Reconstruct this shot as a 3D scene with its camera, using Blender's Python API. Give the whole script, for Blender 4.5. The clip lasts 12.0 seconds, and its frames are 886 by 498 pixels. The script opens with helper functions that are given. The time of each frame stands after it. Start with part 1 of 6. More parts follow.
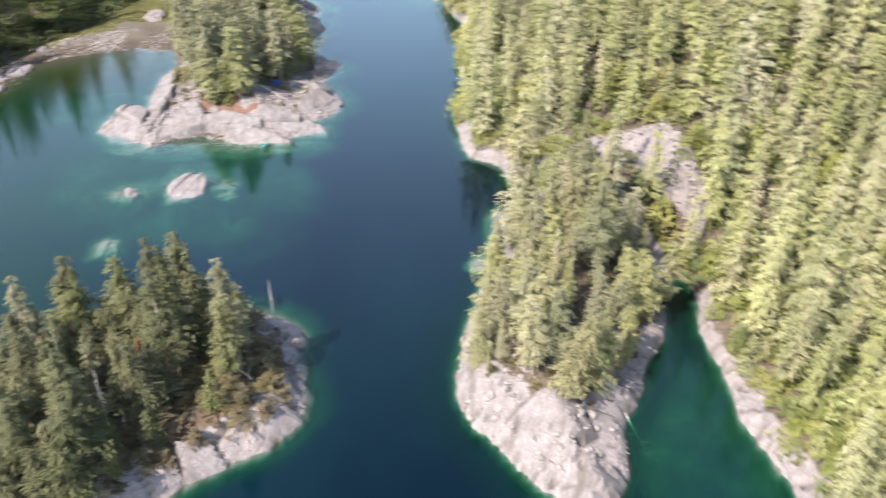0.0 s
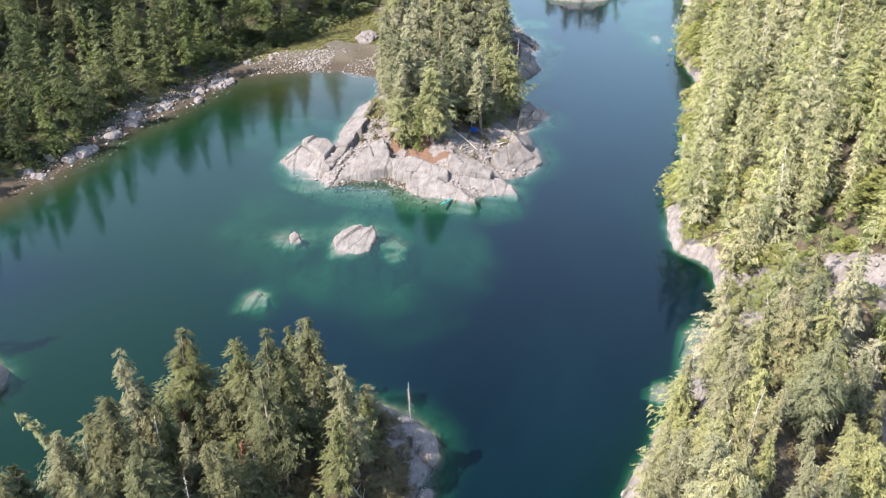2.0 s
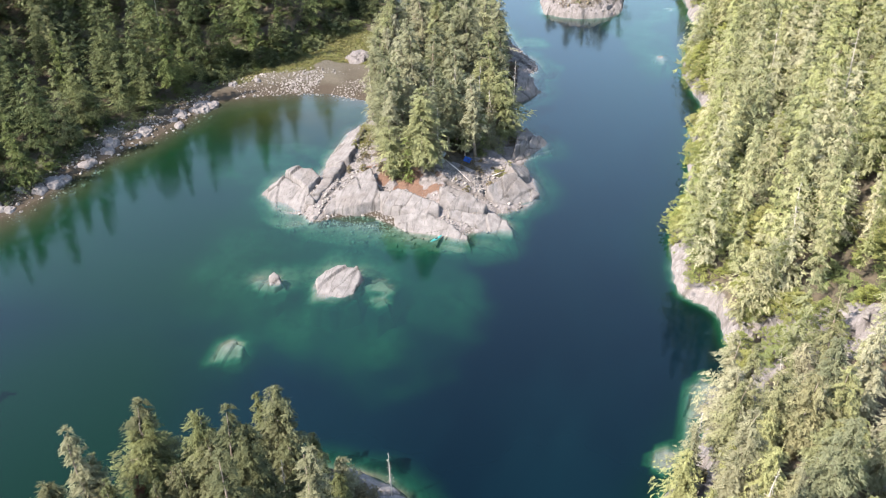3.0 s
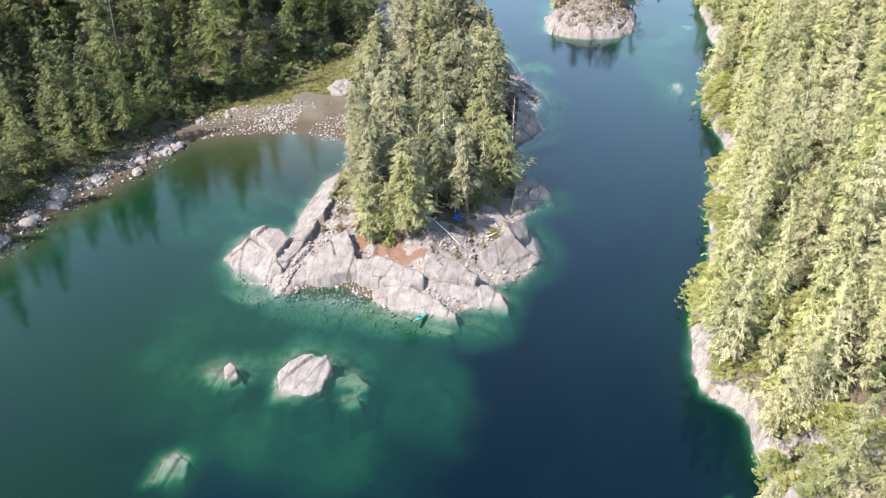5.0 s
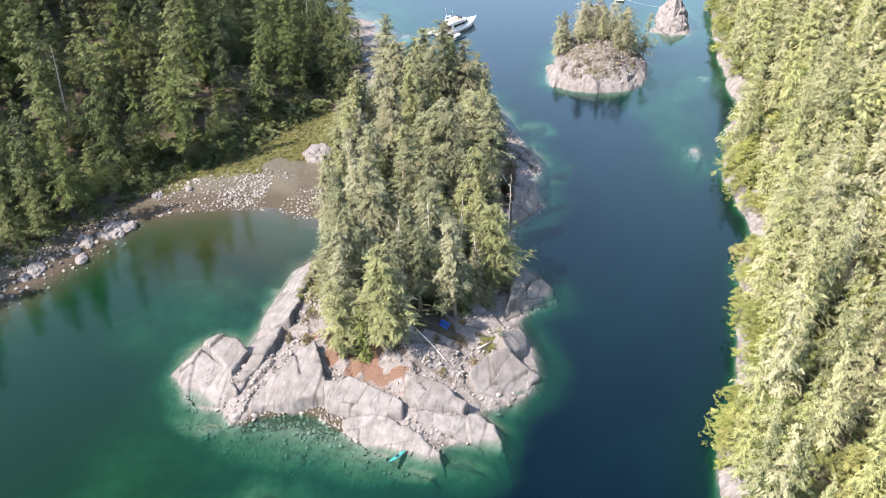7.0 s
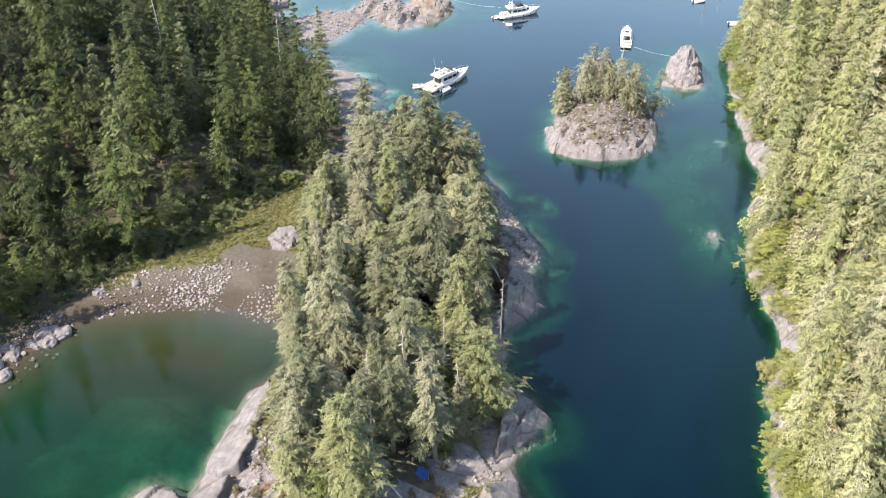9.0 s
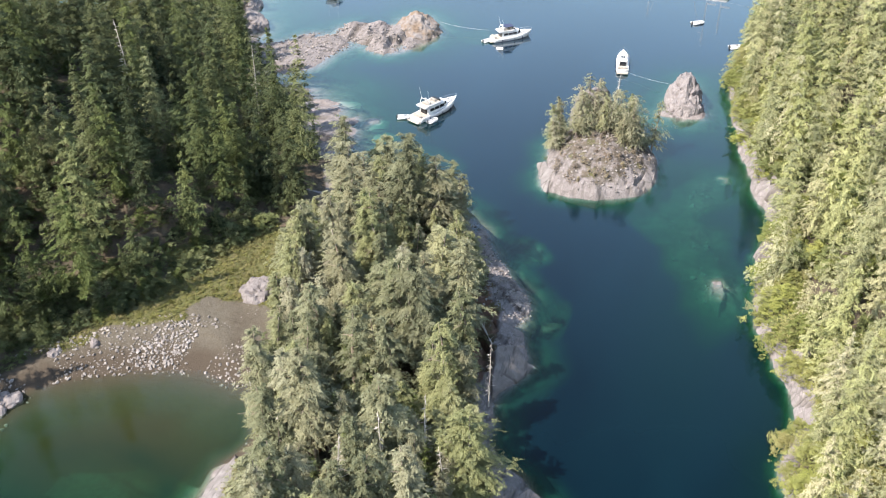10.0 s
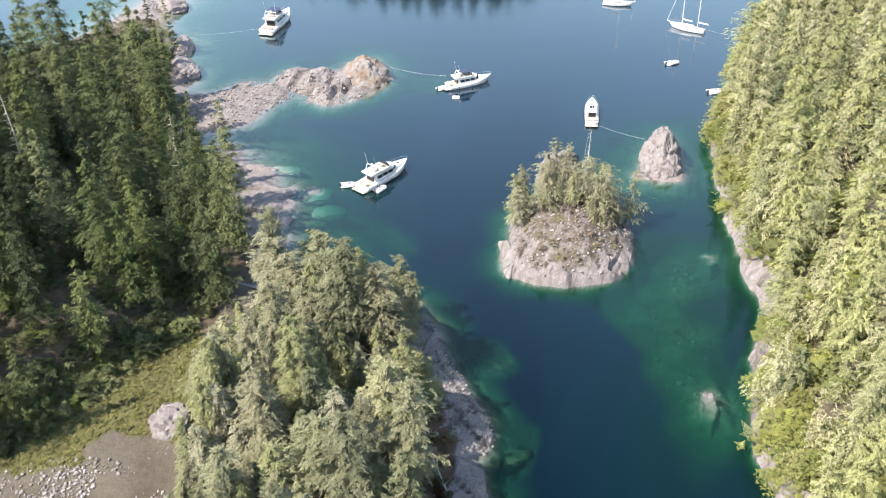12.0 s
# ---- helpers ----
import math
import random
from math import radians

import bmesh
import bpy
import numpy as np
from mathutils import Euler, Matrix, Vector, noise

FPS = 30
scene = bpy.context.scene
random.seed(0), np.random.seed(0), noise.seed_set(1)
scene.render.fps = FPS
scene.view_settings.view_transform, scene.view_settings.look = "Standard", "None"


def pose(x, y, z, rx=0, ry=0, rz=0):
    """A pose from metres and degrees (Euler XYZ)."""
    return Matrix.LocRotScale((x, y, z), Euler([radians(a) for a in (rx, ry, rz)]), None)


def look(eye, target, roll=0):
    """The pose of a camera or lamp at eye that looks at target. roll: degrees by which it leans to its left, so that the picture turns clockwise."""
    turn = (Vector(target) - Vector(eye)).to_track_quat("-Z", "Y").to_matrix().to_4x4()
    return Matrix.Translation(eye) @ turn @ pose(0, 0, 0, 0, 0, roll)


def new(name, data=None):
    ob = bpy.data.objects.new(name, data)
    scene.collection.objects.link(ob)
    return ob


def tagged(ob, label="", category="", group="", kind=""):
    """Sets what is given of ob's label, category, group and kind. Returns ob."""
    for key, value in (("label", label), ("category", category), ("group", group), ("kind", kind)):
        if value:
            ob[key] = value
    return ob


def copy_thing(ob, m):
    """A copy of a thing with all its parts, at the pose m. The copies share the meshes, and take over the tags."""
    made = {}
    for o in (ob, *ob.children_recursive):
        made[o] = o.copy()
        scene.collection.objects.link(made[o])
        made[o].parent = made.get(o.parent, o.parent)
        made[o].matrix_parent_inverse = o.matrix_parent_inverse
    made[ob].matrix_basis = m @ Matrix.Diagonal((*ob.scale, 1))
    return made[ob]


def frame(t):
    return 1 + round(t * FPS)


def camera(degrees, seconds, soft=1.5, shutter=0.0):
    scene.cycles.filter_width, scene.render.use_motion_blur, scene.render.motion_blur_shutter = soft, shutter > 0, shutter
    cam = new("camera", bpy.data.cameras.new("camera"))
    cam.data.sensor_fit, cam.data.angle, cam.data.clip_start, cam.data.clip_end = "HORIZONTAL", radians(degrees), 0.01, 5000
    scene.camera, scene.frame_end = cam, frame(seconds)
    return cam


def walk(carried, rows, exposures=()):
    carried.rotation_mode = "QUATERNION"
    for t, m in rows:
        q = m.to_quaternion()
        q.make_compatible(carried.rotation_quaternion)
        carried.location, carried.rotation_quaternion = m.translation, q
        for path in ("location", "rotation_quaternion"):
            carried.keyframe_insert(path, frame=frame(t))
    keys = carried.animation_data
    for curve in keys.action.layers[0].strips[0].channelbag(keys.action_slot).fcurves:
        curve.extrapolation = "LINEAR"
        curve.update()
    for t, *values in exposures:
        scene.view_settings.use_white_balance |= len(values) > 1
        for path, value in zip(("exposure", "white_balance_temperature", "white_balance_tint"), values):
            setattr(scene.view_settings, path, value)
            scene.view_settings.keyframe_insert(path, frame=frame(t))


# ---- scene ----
cam = camera(49.6, 12.0, soft=1.0, shutter=0.25)
PATH = [
    (0, (1.434, -0.234, 104.128), (1.412, 1.411, 102.99), 0.0),
    (0.2, (2.0, 2.85, 103.87), (1.783, 4.48, 102.733), 0.0),
    (0.5, (2.89, 7.43, 103.494), (2.516, 9.037, 102.363), 0.1),
    (1, (4.09, 15.098, 103.403), (3.64, 16.685, 102.272), -0.1),
    (1.5, (4.504, 22.62, 103.379), (4.048, 24.204, 102.246), -0.2),
    (2, (3.961, 29.719, 103.305), (3.506, 31.303, 102.173), -0.1),
    (2.5, (3.343, 36.78, 103.257), (2.886, 38.364, 102.125), -0.1),
    (3, (2.88, 43.677, 102.942), (2.415, 45.26, 101.812), -0.2),
    (5, (-0.981, 73.215, 102.444), (-1.464, 74.772, 101.285), -0.8),
    (5.5, (-2.35, 80.577, 102.493), (-2.836, 82.133, 101.334), -0.9),
    (6, (-3.732, 87.997, 102.397), (-4.22, 89.554, 101.24), -1.0),
    (6.5, (-5.153, 95.417, 102.353), (-5.643, 96.975, 101.198), -1.0),
    (7, (-6.816, 103.012, 102.287), (-7.306, 104.571, 101.134), -0.9),
    (9, (-12.279, 132.839, 102.399), (-12.776, 134.402, 101.254), -1.0),
    (9.5, (-13.578, 140.226, 102.378), (-14.065, 141.794, 101.236), -1.0),
    (10, (-14.953, 147.85, 102.164), (-15.441, 149.419, 101.025), -1.0),
    (10.5, (-16.203, 155.448, 102.253), (-16.694, 157.018, 101.115), -1.0),
    (11, (-17.546, 163.016, 102.378), (-18.025, 164.59, 101.24), -1.0),
    (11.5, (-18.599, 170.571, 102.423), (-19.055, 172.152, 101.284), -1.1),
    (12, (-19.693, 178.109, 102.365), (-20.122, 179.693, 101.222), -1.1),
]
EXPOSURES = [(0, 1.79, 6500, 16), (0.5, 1.78, 6500, 16), (1.5, 1.78, 6500, 14), (3, 1.77, 6500, 12), (5, 1.9, 6500, 12.5), (7, 1.86, 6500, 13), (9, 1.66, 6500, 12), (10, 1.62, 6500, 12), (12, 1.69, 6500, 12)]
walk(cam, [(t, look(eye, target, roll)) for t, eye, target, roll in PATH], EXPOSURES)

# ---- sky and sun ----
SUN_AZIMUTH, SUN_HEIGHT = 226.0, 51.0      # clockwise from +y, degrees; above the horizon
world = bpy.data.worlds.new("sky")
scene.world = world
world.use_nodes = True
wn = world.node_tree
sky = wn.nodes.new("ShaderNodeTexSky")
sky.sky_type, sky.sun_disc = "NISHITA", False
sky.sun_elevation, sky.sun_rotation = radians(SUN_HEIGHT), radians(SUN_AZIMUTH)
sky.air_density, sky.dust_density, sky.ozone_density = 1.8, 1.2, 1.8
wn.links.new(sky.outputs[0], wn.nodes["Background"].inputs[0])
wn.nodes["Background"].inputs[1].default_value = 0.105
sun = new("sun", bpy.data.lights.new("sun", "SUN"))
sun.data.energy, sun.data.angle, sun.data.color = 3.8, radians(0.5), (1.0, 0.905, 0.79)
a, e = radians(SUN_AZIMUTH), radians(SUN_HEIGHT)
sun.matrix_world = look((math.sin(a) * math.cos(e) * 300, math.cos(a) * math.cos(e) * 300, math.sin(e) * 300), (0, 0, 0))

# ---- materials ----
class Nodes:
    """Short hand for a material's node tree."""
    def __init__(self, name, rough=0.8, metal=0.0, spec=0.5):
        self.mat = bpy.data.materials.new(name)
        self.mat.use_nodes = True
        self.tree = self.mat.node_tree
        self.bsdf = self.tree.nodes["Principled BSDF"]
        self.out = self.tree.nodes["Material Output"]
        self.bsdf.inputs["Roughness"].default_value = rough
        self.bsdf.inputs["Metallic"].default_value = metal
        self.bsdf.inputs["Specular IOR Level"].default_value = spec

    def add(self, kind, **values):
        n = self.tree.nodes.new(kind)
        if "operation" in values:
            n.operation, n.use_clamp = values["operation"], values.get("use_clamp", False)
        if "data_type" in values:
            n.data_type, n.blend_type = values["data_type"], values["blend_type"]
        if "interpolation_type" in values:
            n.interpolation_type = values["interpolation_type"]
        if "attribute_name" in values:
            n.attribute_name = values["attribute_name"]
        if "feature" in values:
            n.feature = values["feature"]
        return n

    def put(self, value, socket):
        if hasattr(value, "is_output"):
            self.tree.links.new(value, socket)
        else:
            socket.default_value = value

    def math(self, op, a, b=0.0, clamp=False):
        n = self.add("ShaderNodeMath", operation=op, use_clamp=clamp)
        self.put(a, n.inputs[0]), self.put(b, n.inputs[1])
        return n.outputs[0]

    def mix(self, f, a, b, blend="MIX"):
        n = self.add("ShaderNodeMix", data_type="RGBA", blend_type=blend)
        self.put(f, n.inputs[0])
        self.put(a if hasattr(a, "is_output") else (*a, 1), n.inputs[6])
        self.put(b if hasattr(b, "is_output") else (*b, 1), n.inputs[7])
        return n.outputs[2]

    def noise(self, scale, detail=4.0, rough=0.6, stretch=None):
        n = self.add("ShaderNodeTexNoise")
        n.inputs["Scale"].default_value, n.inputs["Detail"].default_value, n.inputs["Roughness"].default_value = scale, detail, rough
        g = self.add("ShaderNodeNewGeometry").outputs["Position"]
        if stretch:
            m = self.add("ShaderNodeMapping")
            m.inputs["Rotation"].default_value, m.inputs["Scale"].default_value = stretch
            self.put(g, m.inputs[0])
            g = m.outputs[0]
        self.put(g, n.inputs["Vector"])
        return n.outputs[0]

    def ramp(self, f, lo, hi):
        n = self.add("ShaderNodeMapRange", interpolation_type="SMOOTHSTEP")
        self.put(f, n.inputs[0])
        n.inputs[1].default_value, n.inputs[2].default_value = lo, hi
        return n.outputs[0]

    def attr(self, name):
        return self.add("ShaderNodeAttribute", attribute_name=name).outputs["Fac"]

    def bump(self, h, strength, dist):
        n = self.add("ShaderNodeBump")
        self.put(h, n.inputs["Height"])
        n.inputs["Strength"].default_value, n.inputs["Distance"].default_value = strength, dist
        self.put(n.outputs[0], self.bsdf.inputs["Normal"])

    def color(self, c):
        self.put(c if hasattr(c, "is_output") else (*c, 1), self.bsdf.inputs["Base Color"])
        return self.mat


def ground_material():
    m = Nodes("ground", 0.9, spec=0.25)
    big, mid, fine = m.noise(0.12, 5), m.noise(0.9, 5), m.noise(5.0, 5, 0.7)
    streak = m.noise(0.5, 5, 0.65, ((0, 0, radians(-35)), (2.2, 0.35, 1.0)))
    rock = m.mix(m.ramp(mid, 0.3, 0.7), (0.155, 0.138, 0.135), (0.225, 0.205, 0.202))
    rock = m.mix(m.math("MULTIPLY", m.ramp(streak, 0.55, 0.67), 0.65), rock, (0.115, 0.107, 0.107))
    rock = m.mix(m.math("MULTIPLY", m.ramp(fine, 0.54, 0.72), 0.3), rock, (0.12, 0.11, 0.105))
    crack = m.attr("crack")
    rock = m.mix(m.math("MULTIPLY", crack, 0.75), rock, (0.07, 0.06, 0.05))
    # hair joints in two sets
    joint = None
    for turn, scale in ((-8, 0.45), (-60, 0.7), (25, 1.7)):
        vor = m.add("ShaderNodeTexVoronoi", feature="DISTANCE_TO_EDGE")
        vor.inputs["Scale"].default_value = scale
        mp = m.add("ShaderNodeMapping")
        mp.inputs["Rotation"].default_value, mp.inputs["Scale"].default_value = (0, 0, radians(turn)), (1.0, 0.42, 0.6)
        m.put(m.add("ShaderNodeNewGeometry").outputs["Position"], mp.inputs[0])
        m.put(mp.outputs[0], vor.inputs["Vector"])
        line = m.ramp(vor.outputs["Distance"], 0.035, 0.0)
        joint = line if joint is None else m.math("MAXIMUM", joint, line)
    joint = m.math("MULTIPLY", joint, m.ramp(mid, 0.38, 0.55))
    rock = m.mix(m.math("MULTIPLY", joint, 0.5), rock, (0.075, 0.065, 0.06))
    duff = m.mix(m.ramp(mid, 0.35, 0.65), (0.05, 0.042, 0.03), (0.09, 0.072, 0.052))
    duff = m.mix(m.ramp(fine, 0.55, 0.7), duff, (0.045, 0.06, 0.02))
    duff = m.mix(m.math("MULTIPLY", m.ramp(big, 0.54, 0.64), 0.4), duff, (0.105, 0.07, 0.048))
    grass = m.mix(m.ramp(mid, 0.35, 0.65), (0.076, 0.08, 0.03), (0.13, 0.117, 0.055))
    grass = m.mix(m.ramp(fine, 0.45, 0.7), grass, (0.055, 0.07, 0.02))
    gravel = m.mix(m.ramp(fine, 0.4, 0.65), (0.074, 0.065, 0.049), (0.126, 0.113, 0.09))
    gravel = m.mix(m.ramp(mid, 0.45, 0.7), gravel, (0.085, 0.072, 0.053))
    bed = m.mix(m.ramp(mid, 0.42, 0.62), (0.15, 0.14, 0.095), (0.045, 0.042, 0.026))
    jag = m.math("MULTIPLY", m.math("SUBTRACT", m.noise(0.7, 6, 0.7), 0.5), 0.9)
    def weight(name):
        return m.ramp(m.math("ADD", m.attr(name), jag), 0.35, 0.65)
    stony = weight("gravel")
    c = m.mix(stony, rock, gravel)
    c = m.mix(weight("duff"), c, duff)
    c = m.mix(weight("litter"), c, m.mix(m.ramp(fine, 0.4, 0.6), (0.15, 0.085, 0.06), (0.1, 0.065, 0.047)))
    c = m.mix(weight("grass"), c, grass)
    z = m.add("ShaderNodeSeparateXYZ")
    m.put(m.add("ShaderNodeNewGeometry").outputs["Position"], z.inputs[0])
    # weed and silt cover the bed below the tide line
    c = m.mix(m.math("MULTIPLY", m.ramp(m.math("ADD", z.outputs[2], m.math("MULTIPLY", jag, 1.5)), 0.0, -1.6), 0.6), c, m.mix(stony, bed, (0.15, 0.125, 0.075)))
    # wet gravel and mud at the tide line
    c = m.mix(m.math("MULTIPLY", m.math("MULTIPLY", stony, 0.9), m.ramp(m.math("ADD", z.outputs[2], m.math("MULTIPLY", jag, 0.7)), 1.2, 0.45)), c, (0.05, 0.038, 0.027))
    m.bump(m.math("ADD", fine, m.math("MULTIPLY", mid, 2.0)), 0.5, 0.2)
    return m.color(c)


def slab_material():
    """Ice-worn granite: pale pinkish grey, dark seams, lichen bloom and a weed line below the tide."""
    m = Nodes("granite_slab", 0.88, spec=0.25)
    mid, fine, big = m.noise(0.7, 5), m.noise(6.0, 5, 0.7), m.noise(0.16, 4)
    c = m.mix(m.ramp(mid, 0.3, 0.7), (0.14, 0.127, 0.123), (0.198, 0.184, 0.18))
    c = m.mix(m.math("MULTIPLY", m.ramp(big, 0.5, 0.66), 0.5), c, (0.118, 0.1, 0.09))
    streak = m.noise(0.6, 5, 0.65, ((0, 0, radians(28)), (2.6, 0.3, 1.0)))
    c = m.mix(m.math("MULTIPLY", m.ramp(streak, 0.53, 0.64), 0.6), c, (0.085, 0.078, 0.076))
    c = m.mix(m.math("MULTIPLY", m.ramp(fine, 0.53, 0.68), 0.4), c, (0.075, 0.068, 0.064))
    c = m.mix(m.math("MULTIPLY", m.attr("crack"), 0.8), c, (0.055, 0.048, 0.042))
    z = m.add("ShaderNodeSeparateXYZ")
    m.put(m.add("ShaderNodeNewGeometry").outputs["Position"], z.inputs[0])
    c = m.mix(m.math("MULTIPLY", m.ramp(m.math("ADD", z.outputs[2], m.math("MULTIPLY", mid, 1.2)), 0.5, -0.5), 0.3), c, (0.16, 0.15, 0.09))
    m.bump(m.math("ADD", fine, m.math("MULTIPLY", mid, 2.0)), 0.5, 0.15)
    return m.color(c)


def water_material():
    m = Nodes("water")
    d = m.attr("depth")
    def fade(t):
        return m.math("POWER", t, d)
    clear = m.add("ShaderNodeCombineColor")
    for i, t in enumerate((0.33, 0.58, 0.51)):
        m.put(fade(t), clear.inputs[i])
    glass = m.add("ShaderNodeBsdfTransparent")
    m.put(clear.outputs[0], glass.inputs[0])
    swirl = m.math("MULTIPLY", m.math("SUBTRACT", m.noise(0.035, 4, 0.6), 0.5), 9.0)
    deep = m.ramp(m.math("ADD", d, swirl), 2.8, 11.0)
    green = m.ramp(m.attr("green"), 0.0, 1.0)
    body = m.mix(green, (0.0026, 0.0185, 0.0135), (0.0018, 0.0145, 0.0052))
    body = m.mix(m.attr("silt"), body, (0.023, 0.019, 0.005))
    drift = m.ramp(m.noise(0.022, 4, 0.55, ((0, 0, radians(20)), (1.0, 0.45, 1.0))), 0.36, 0.64)
    # Paler blue farther north: part of the sky's reflection painted into the body colour.
    far = m.mix(drift, (0.0018, 0.008, 0.018), (0.0036, 0.013, 0.026))
    body = m.mix(deep, body, m.mix(m.attr("cove"), m.mix(green, m.mix(drift, (0.0005, 0.004, 0.0085), (0.0012, 0.0088, 0.0138)), (0.0009, 0.0116, 0.0048)), far))
    veil = m.math("SUBTRACT", 1.0, fade(0.6))
    body = m.mix(veil, (0.0, 0.0, 0.0), body)
    murk = m.add("ShaderNodeBsdfDiffuse")
    m.put(body, murk.inputs[0])
    both = m.add("ShaderNodeAddShader")
    m.put(glass.outputs[0], both.inputs[0]), m.put(murk.outputs[0], both.inputs[1])
    gloss = m.add("ShaderNodeBsdfGlossy")
    gloss.inputs["Color"].default_value = (0.93, 0.98, 1.0, 1)
    gloss.inputs["Roughness"].default_value = 0.1
    ripple = m.add("ShaderNodeBump")
    ripple.inputs["Strength"].default_value, ripple.inputs["Distance"].default_value = 0.25, 0.02
    m.put(m.noise(1.2, 3, 0.5), ripple.inputs["Height"])
    m.put(ripple.outputs[0], gloss.inputs["Normal"])
    f = m.add("ShaderNodeFresnel")
    f.inputs[0].default_value = 1.34
    mixed = m.add("ShaderNodeMixShader")
    m.put(m.math("MULTIPLY", m.math("SUBTRACT", f.outputs[0], 0.022), 3.0), mixed.inputs[0]), m.put(both.outputs[0], mixed.inputs[1]), m.put(gloss.outputs[0], mixed.inputs[2])
    m.put(mixed.outputs[0], m.out.inputs[0])
    return m.mat


def foliage(name, dark, light, dry, own_tone):
    """Needles: a tone for each tree, a smaller one for each spray."""
    m = Nodes(name, 0.7, spec=0.15)
    tone = m.attr("tone") if own_tone else m.add("ShaderNodeObjectInfo").outputs["Random"]
    spray = m.add("ShaderNodeNewGeometry").outputs["Random Per Island"]
    c = m.mix(tone, dark, light)
    c = m.mix(m.math("MULTIPLY", m.ramp(tone, 0.72, 1.0), 0.7), c, dry)
    hue = m.math("FRACT", m.math("MULTIPLY", tone, 13.7))
    c = m.mix(m.math("MULTIPLY", m.ramp(hue, 0.55, 0.85), 0.75), c, m.mix(0.55, c, tuple(v * k for v, k in zip(light, (1.08, 1.14, 0.65)))))
    c = m.mix(m.math("MULTIPLY", m.ramp(hue, 0.3, 0.08), 0.7), c, m.mix(0.6, c, tuple(v * k for v, k in zip(light, (1.05, 0.93, 1.0)))))
    c = m.mix(m.math("MULTIPLY", spray, 0.35), c, m.mix(0.5, c, tuple(min(1, 1.5 * v) for v in light)))
    c = m.mix(m.math("MULTIPLY", m.ramp(m.noise(0.6, 3), 0.5, 0.7), 0.4), c, dark)
    m.color(c)
    leaf = m.add("ShaderNodeBsdfTranslucent")
    m.put(m.mix(0.5, c, light), leaf.inputs[0])
    mixed = m.add("ShaderNodeMixShader")
    mixed.inputs[0].default_value = 0.2
    m.put(m.bsdf.outputs[0], mixed.inputs[1]), m.put(leaf.outputs[0], mixed.inputs[2])
    # gaps between the needles
    gap = m.add("ShaderNodeBsdfTransparent")
    ragged = m.add("ShaderNodeMixShader")
    m.put(m.ramp(m.noise(5.5, 2, 0.75), 0.495, 0.515), ragged.inputs[0])
    m.put(mixed.outputs[0], ragged.inputs[1]), m.put(gap.outputs[0], ragged.inputs[2])
    m.put(ragged.outputs[0], m.out.inputs[0])
    return m.mat


def mottled(name, a, b, scale=3.0, rough=0.8, metal=0.0, bump=0.0, spec=0.5):
    m = Nodes(name, rough, metal, spec)
    n = m.noise(scale, 5)
    if bump:
        m.bump(n, bump, 0.1)
    return m.color(m.mix(m.ramp(n, 0.35, 0.65), a, b))


GROUND, SLAB, WATER = ground_material(), slab_material(), water_material()
NEEDLES = foliage("needles", (0.09, 0.102, 0.058), (0.222, 0.224, 0.135), (0.28, 0.265, 0.2), False)
NEEDLES_YOUNG = foliage("needles_young", (0.075, 0.095, 0.04), (0.17, 0.19, 0.075), (0.2, 0.19, 0.11), True)
# Knob's needles: a brightened copy, with the sun put into the colour.
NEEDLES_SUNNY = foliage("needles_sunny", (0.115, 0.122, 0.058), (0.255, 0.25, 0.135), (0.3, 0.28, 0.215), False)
NEEDLES_GREY = foliage("needles_grey", (0.125, 0.132, 0.075), (0.225, 0.228, 0.14), (0.265, 0.25, 0.185), False)
# East and west slopes: sunlight and shade are put into these two greens.
NEEDLES_EAST_LIT = foliage("needles_east_lit", (0.152, 0.166, 0.086), (0.315, 0.316, 0.175), (0.365, 0.342, 0.25), True)
NEEDLES_WEST_SHADE = foliage("needles_west_shade", (0.018, 0.028, 0.015), (0.115, 0.136, 0.056), (0.18, 0.185, 0.1), True)
# Near island's needles: a darkened copy, with shade put into the colour.
NEEDLES_NEAR_SHADE = foliage("needles_near_shade", (0.035, 0.044, 0.02), (0.135, 0.14, 0.072), (0.19, 0.182, 0.12), False)
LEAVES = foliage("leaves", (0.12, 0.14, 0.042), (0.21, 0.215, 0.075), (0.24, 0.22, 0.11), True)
SCRUB = foliage("scrub", (0.055, 0.052, 0.028), (0.13, 0.108, 0.065), (0.15, 0.095, 0.065), True)
HEATH = foliage("heath", (0.125, 0.1, 0.075), (0.22, 0.185, 0.15), (0.23, 0.2, 0.17), True)
BLADES = foliage("grass_blades", (0.076, 0.086, 0.029), (0.136, 0.127, 0.05), (0.165, 0.14, 0.072), True)
RUST = foliage("rust_needles", (0.12, 0.062, 0.038), (0.19, 0.105, 0.066), (0.2, 0.12, 0.08), False)
BARK = mottled("bark", (0.16, 0.12, 0.09), (0.30, 0.25, 0.21), 2.0, 0.9)
DEADWOOD = mottled("deadwood", (0.32, 0.29, 0.26), (0.5, 0.46, 0.42), 3.0, 0.9)
STONE = mottled("stone", (0.14, 0.125, 0.115), (0.25, 0.23, 0.215), 0.8, 0.9, bump=0.5, spec=0.25)
PALE_STONE = mottled("pale_stone", (0.23, 0.21, 0.2), (0.28, 0.26, 0.25), 0.7, 0.9, bump=0.4, spec=0.25)
LICHEN_STONE = mottled("lichen_stone", (0.15, 0.112, 0.082), (0.2, 0.182, 0.174), 0.33, 0.9, bump=0.5, spec=0.25)
GELCOAT = mottled("gelcoat", (0.5, 0.5, 0.5), (0.56, 0.56, 0.555), 1.0, 0.25)
TEAK = mottled("teak", (0.26, 0.235, 0.2), (0.36, 0.33, 0.29), 2.0, 0.7)
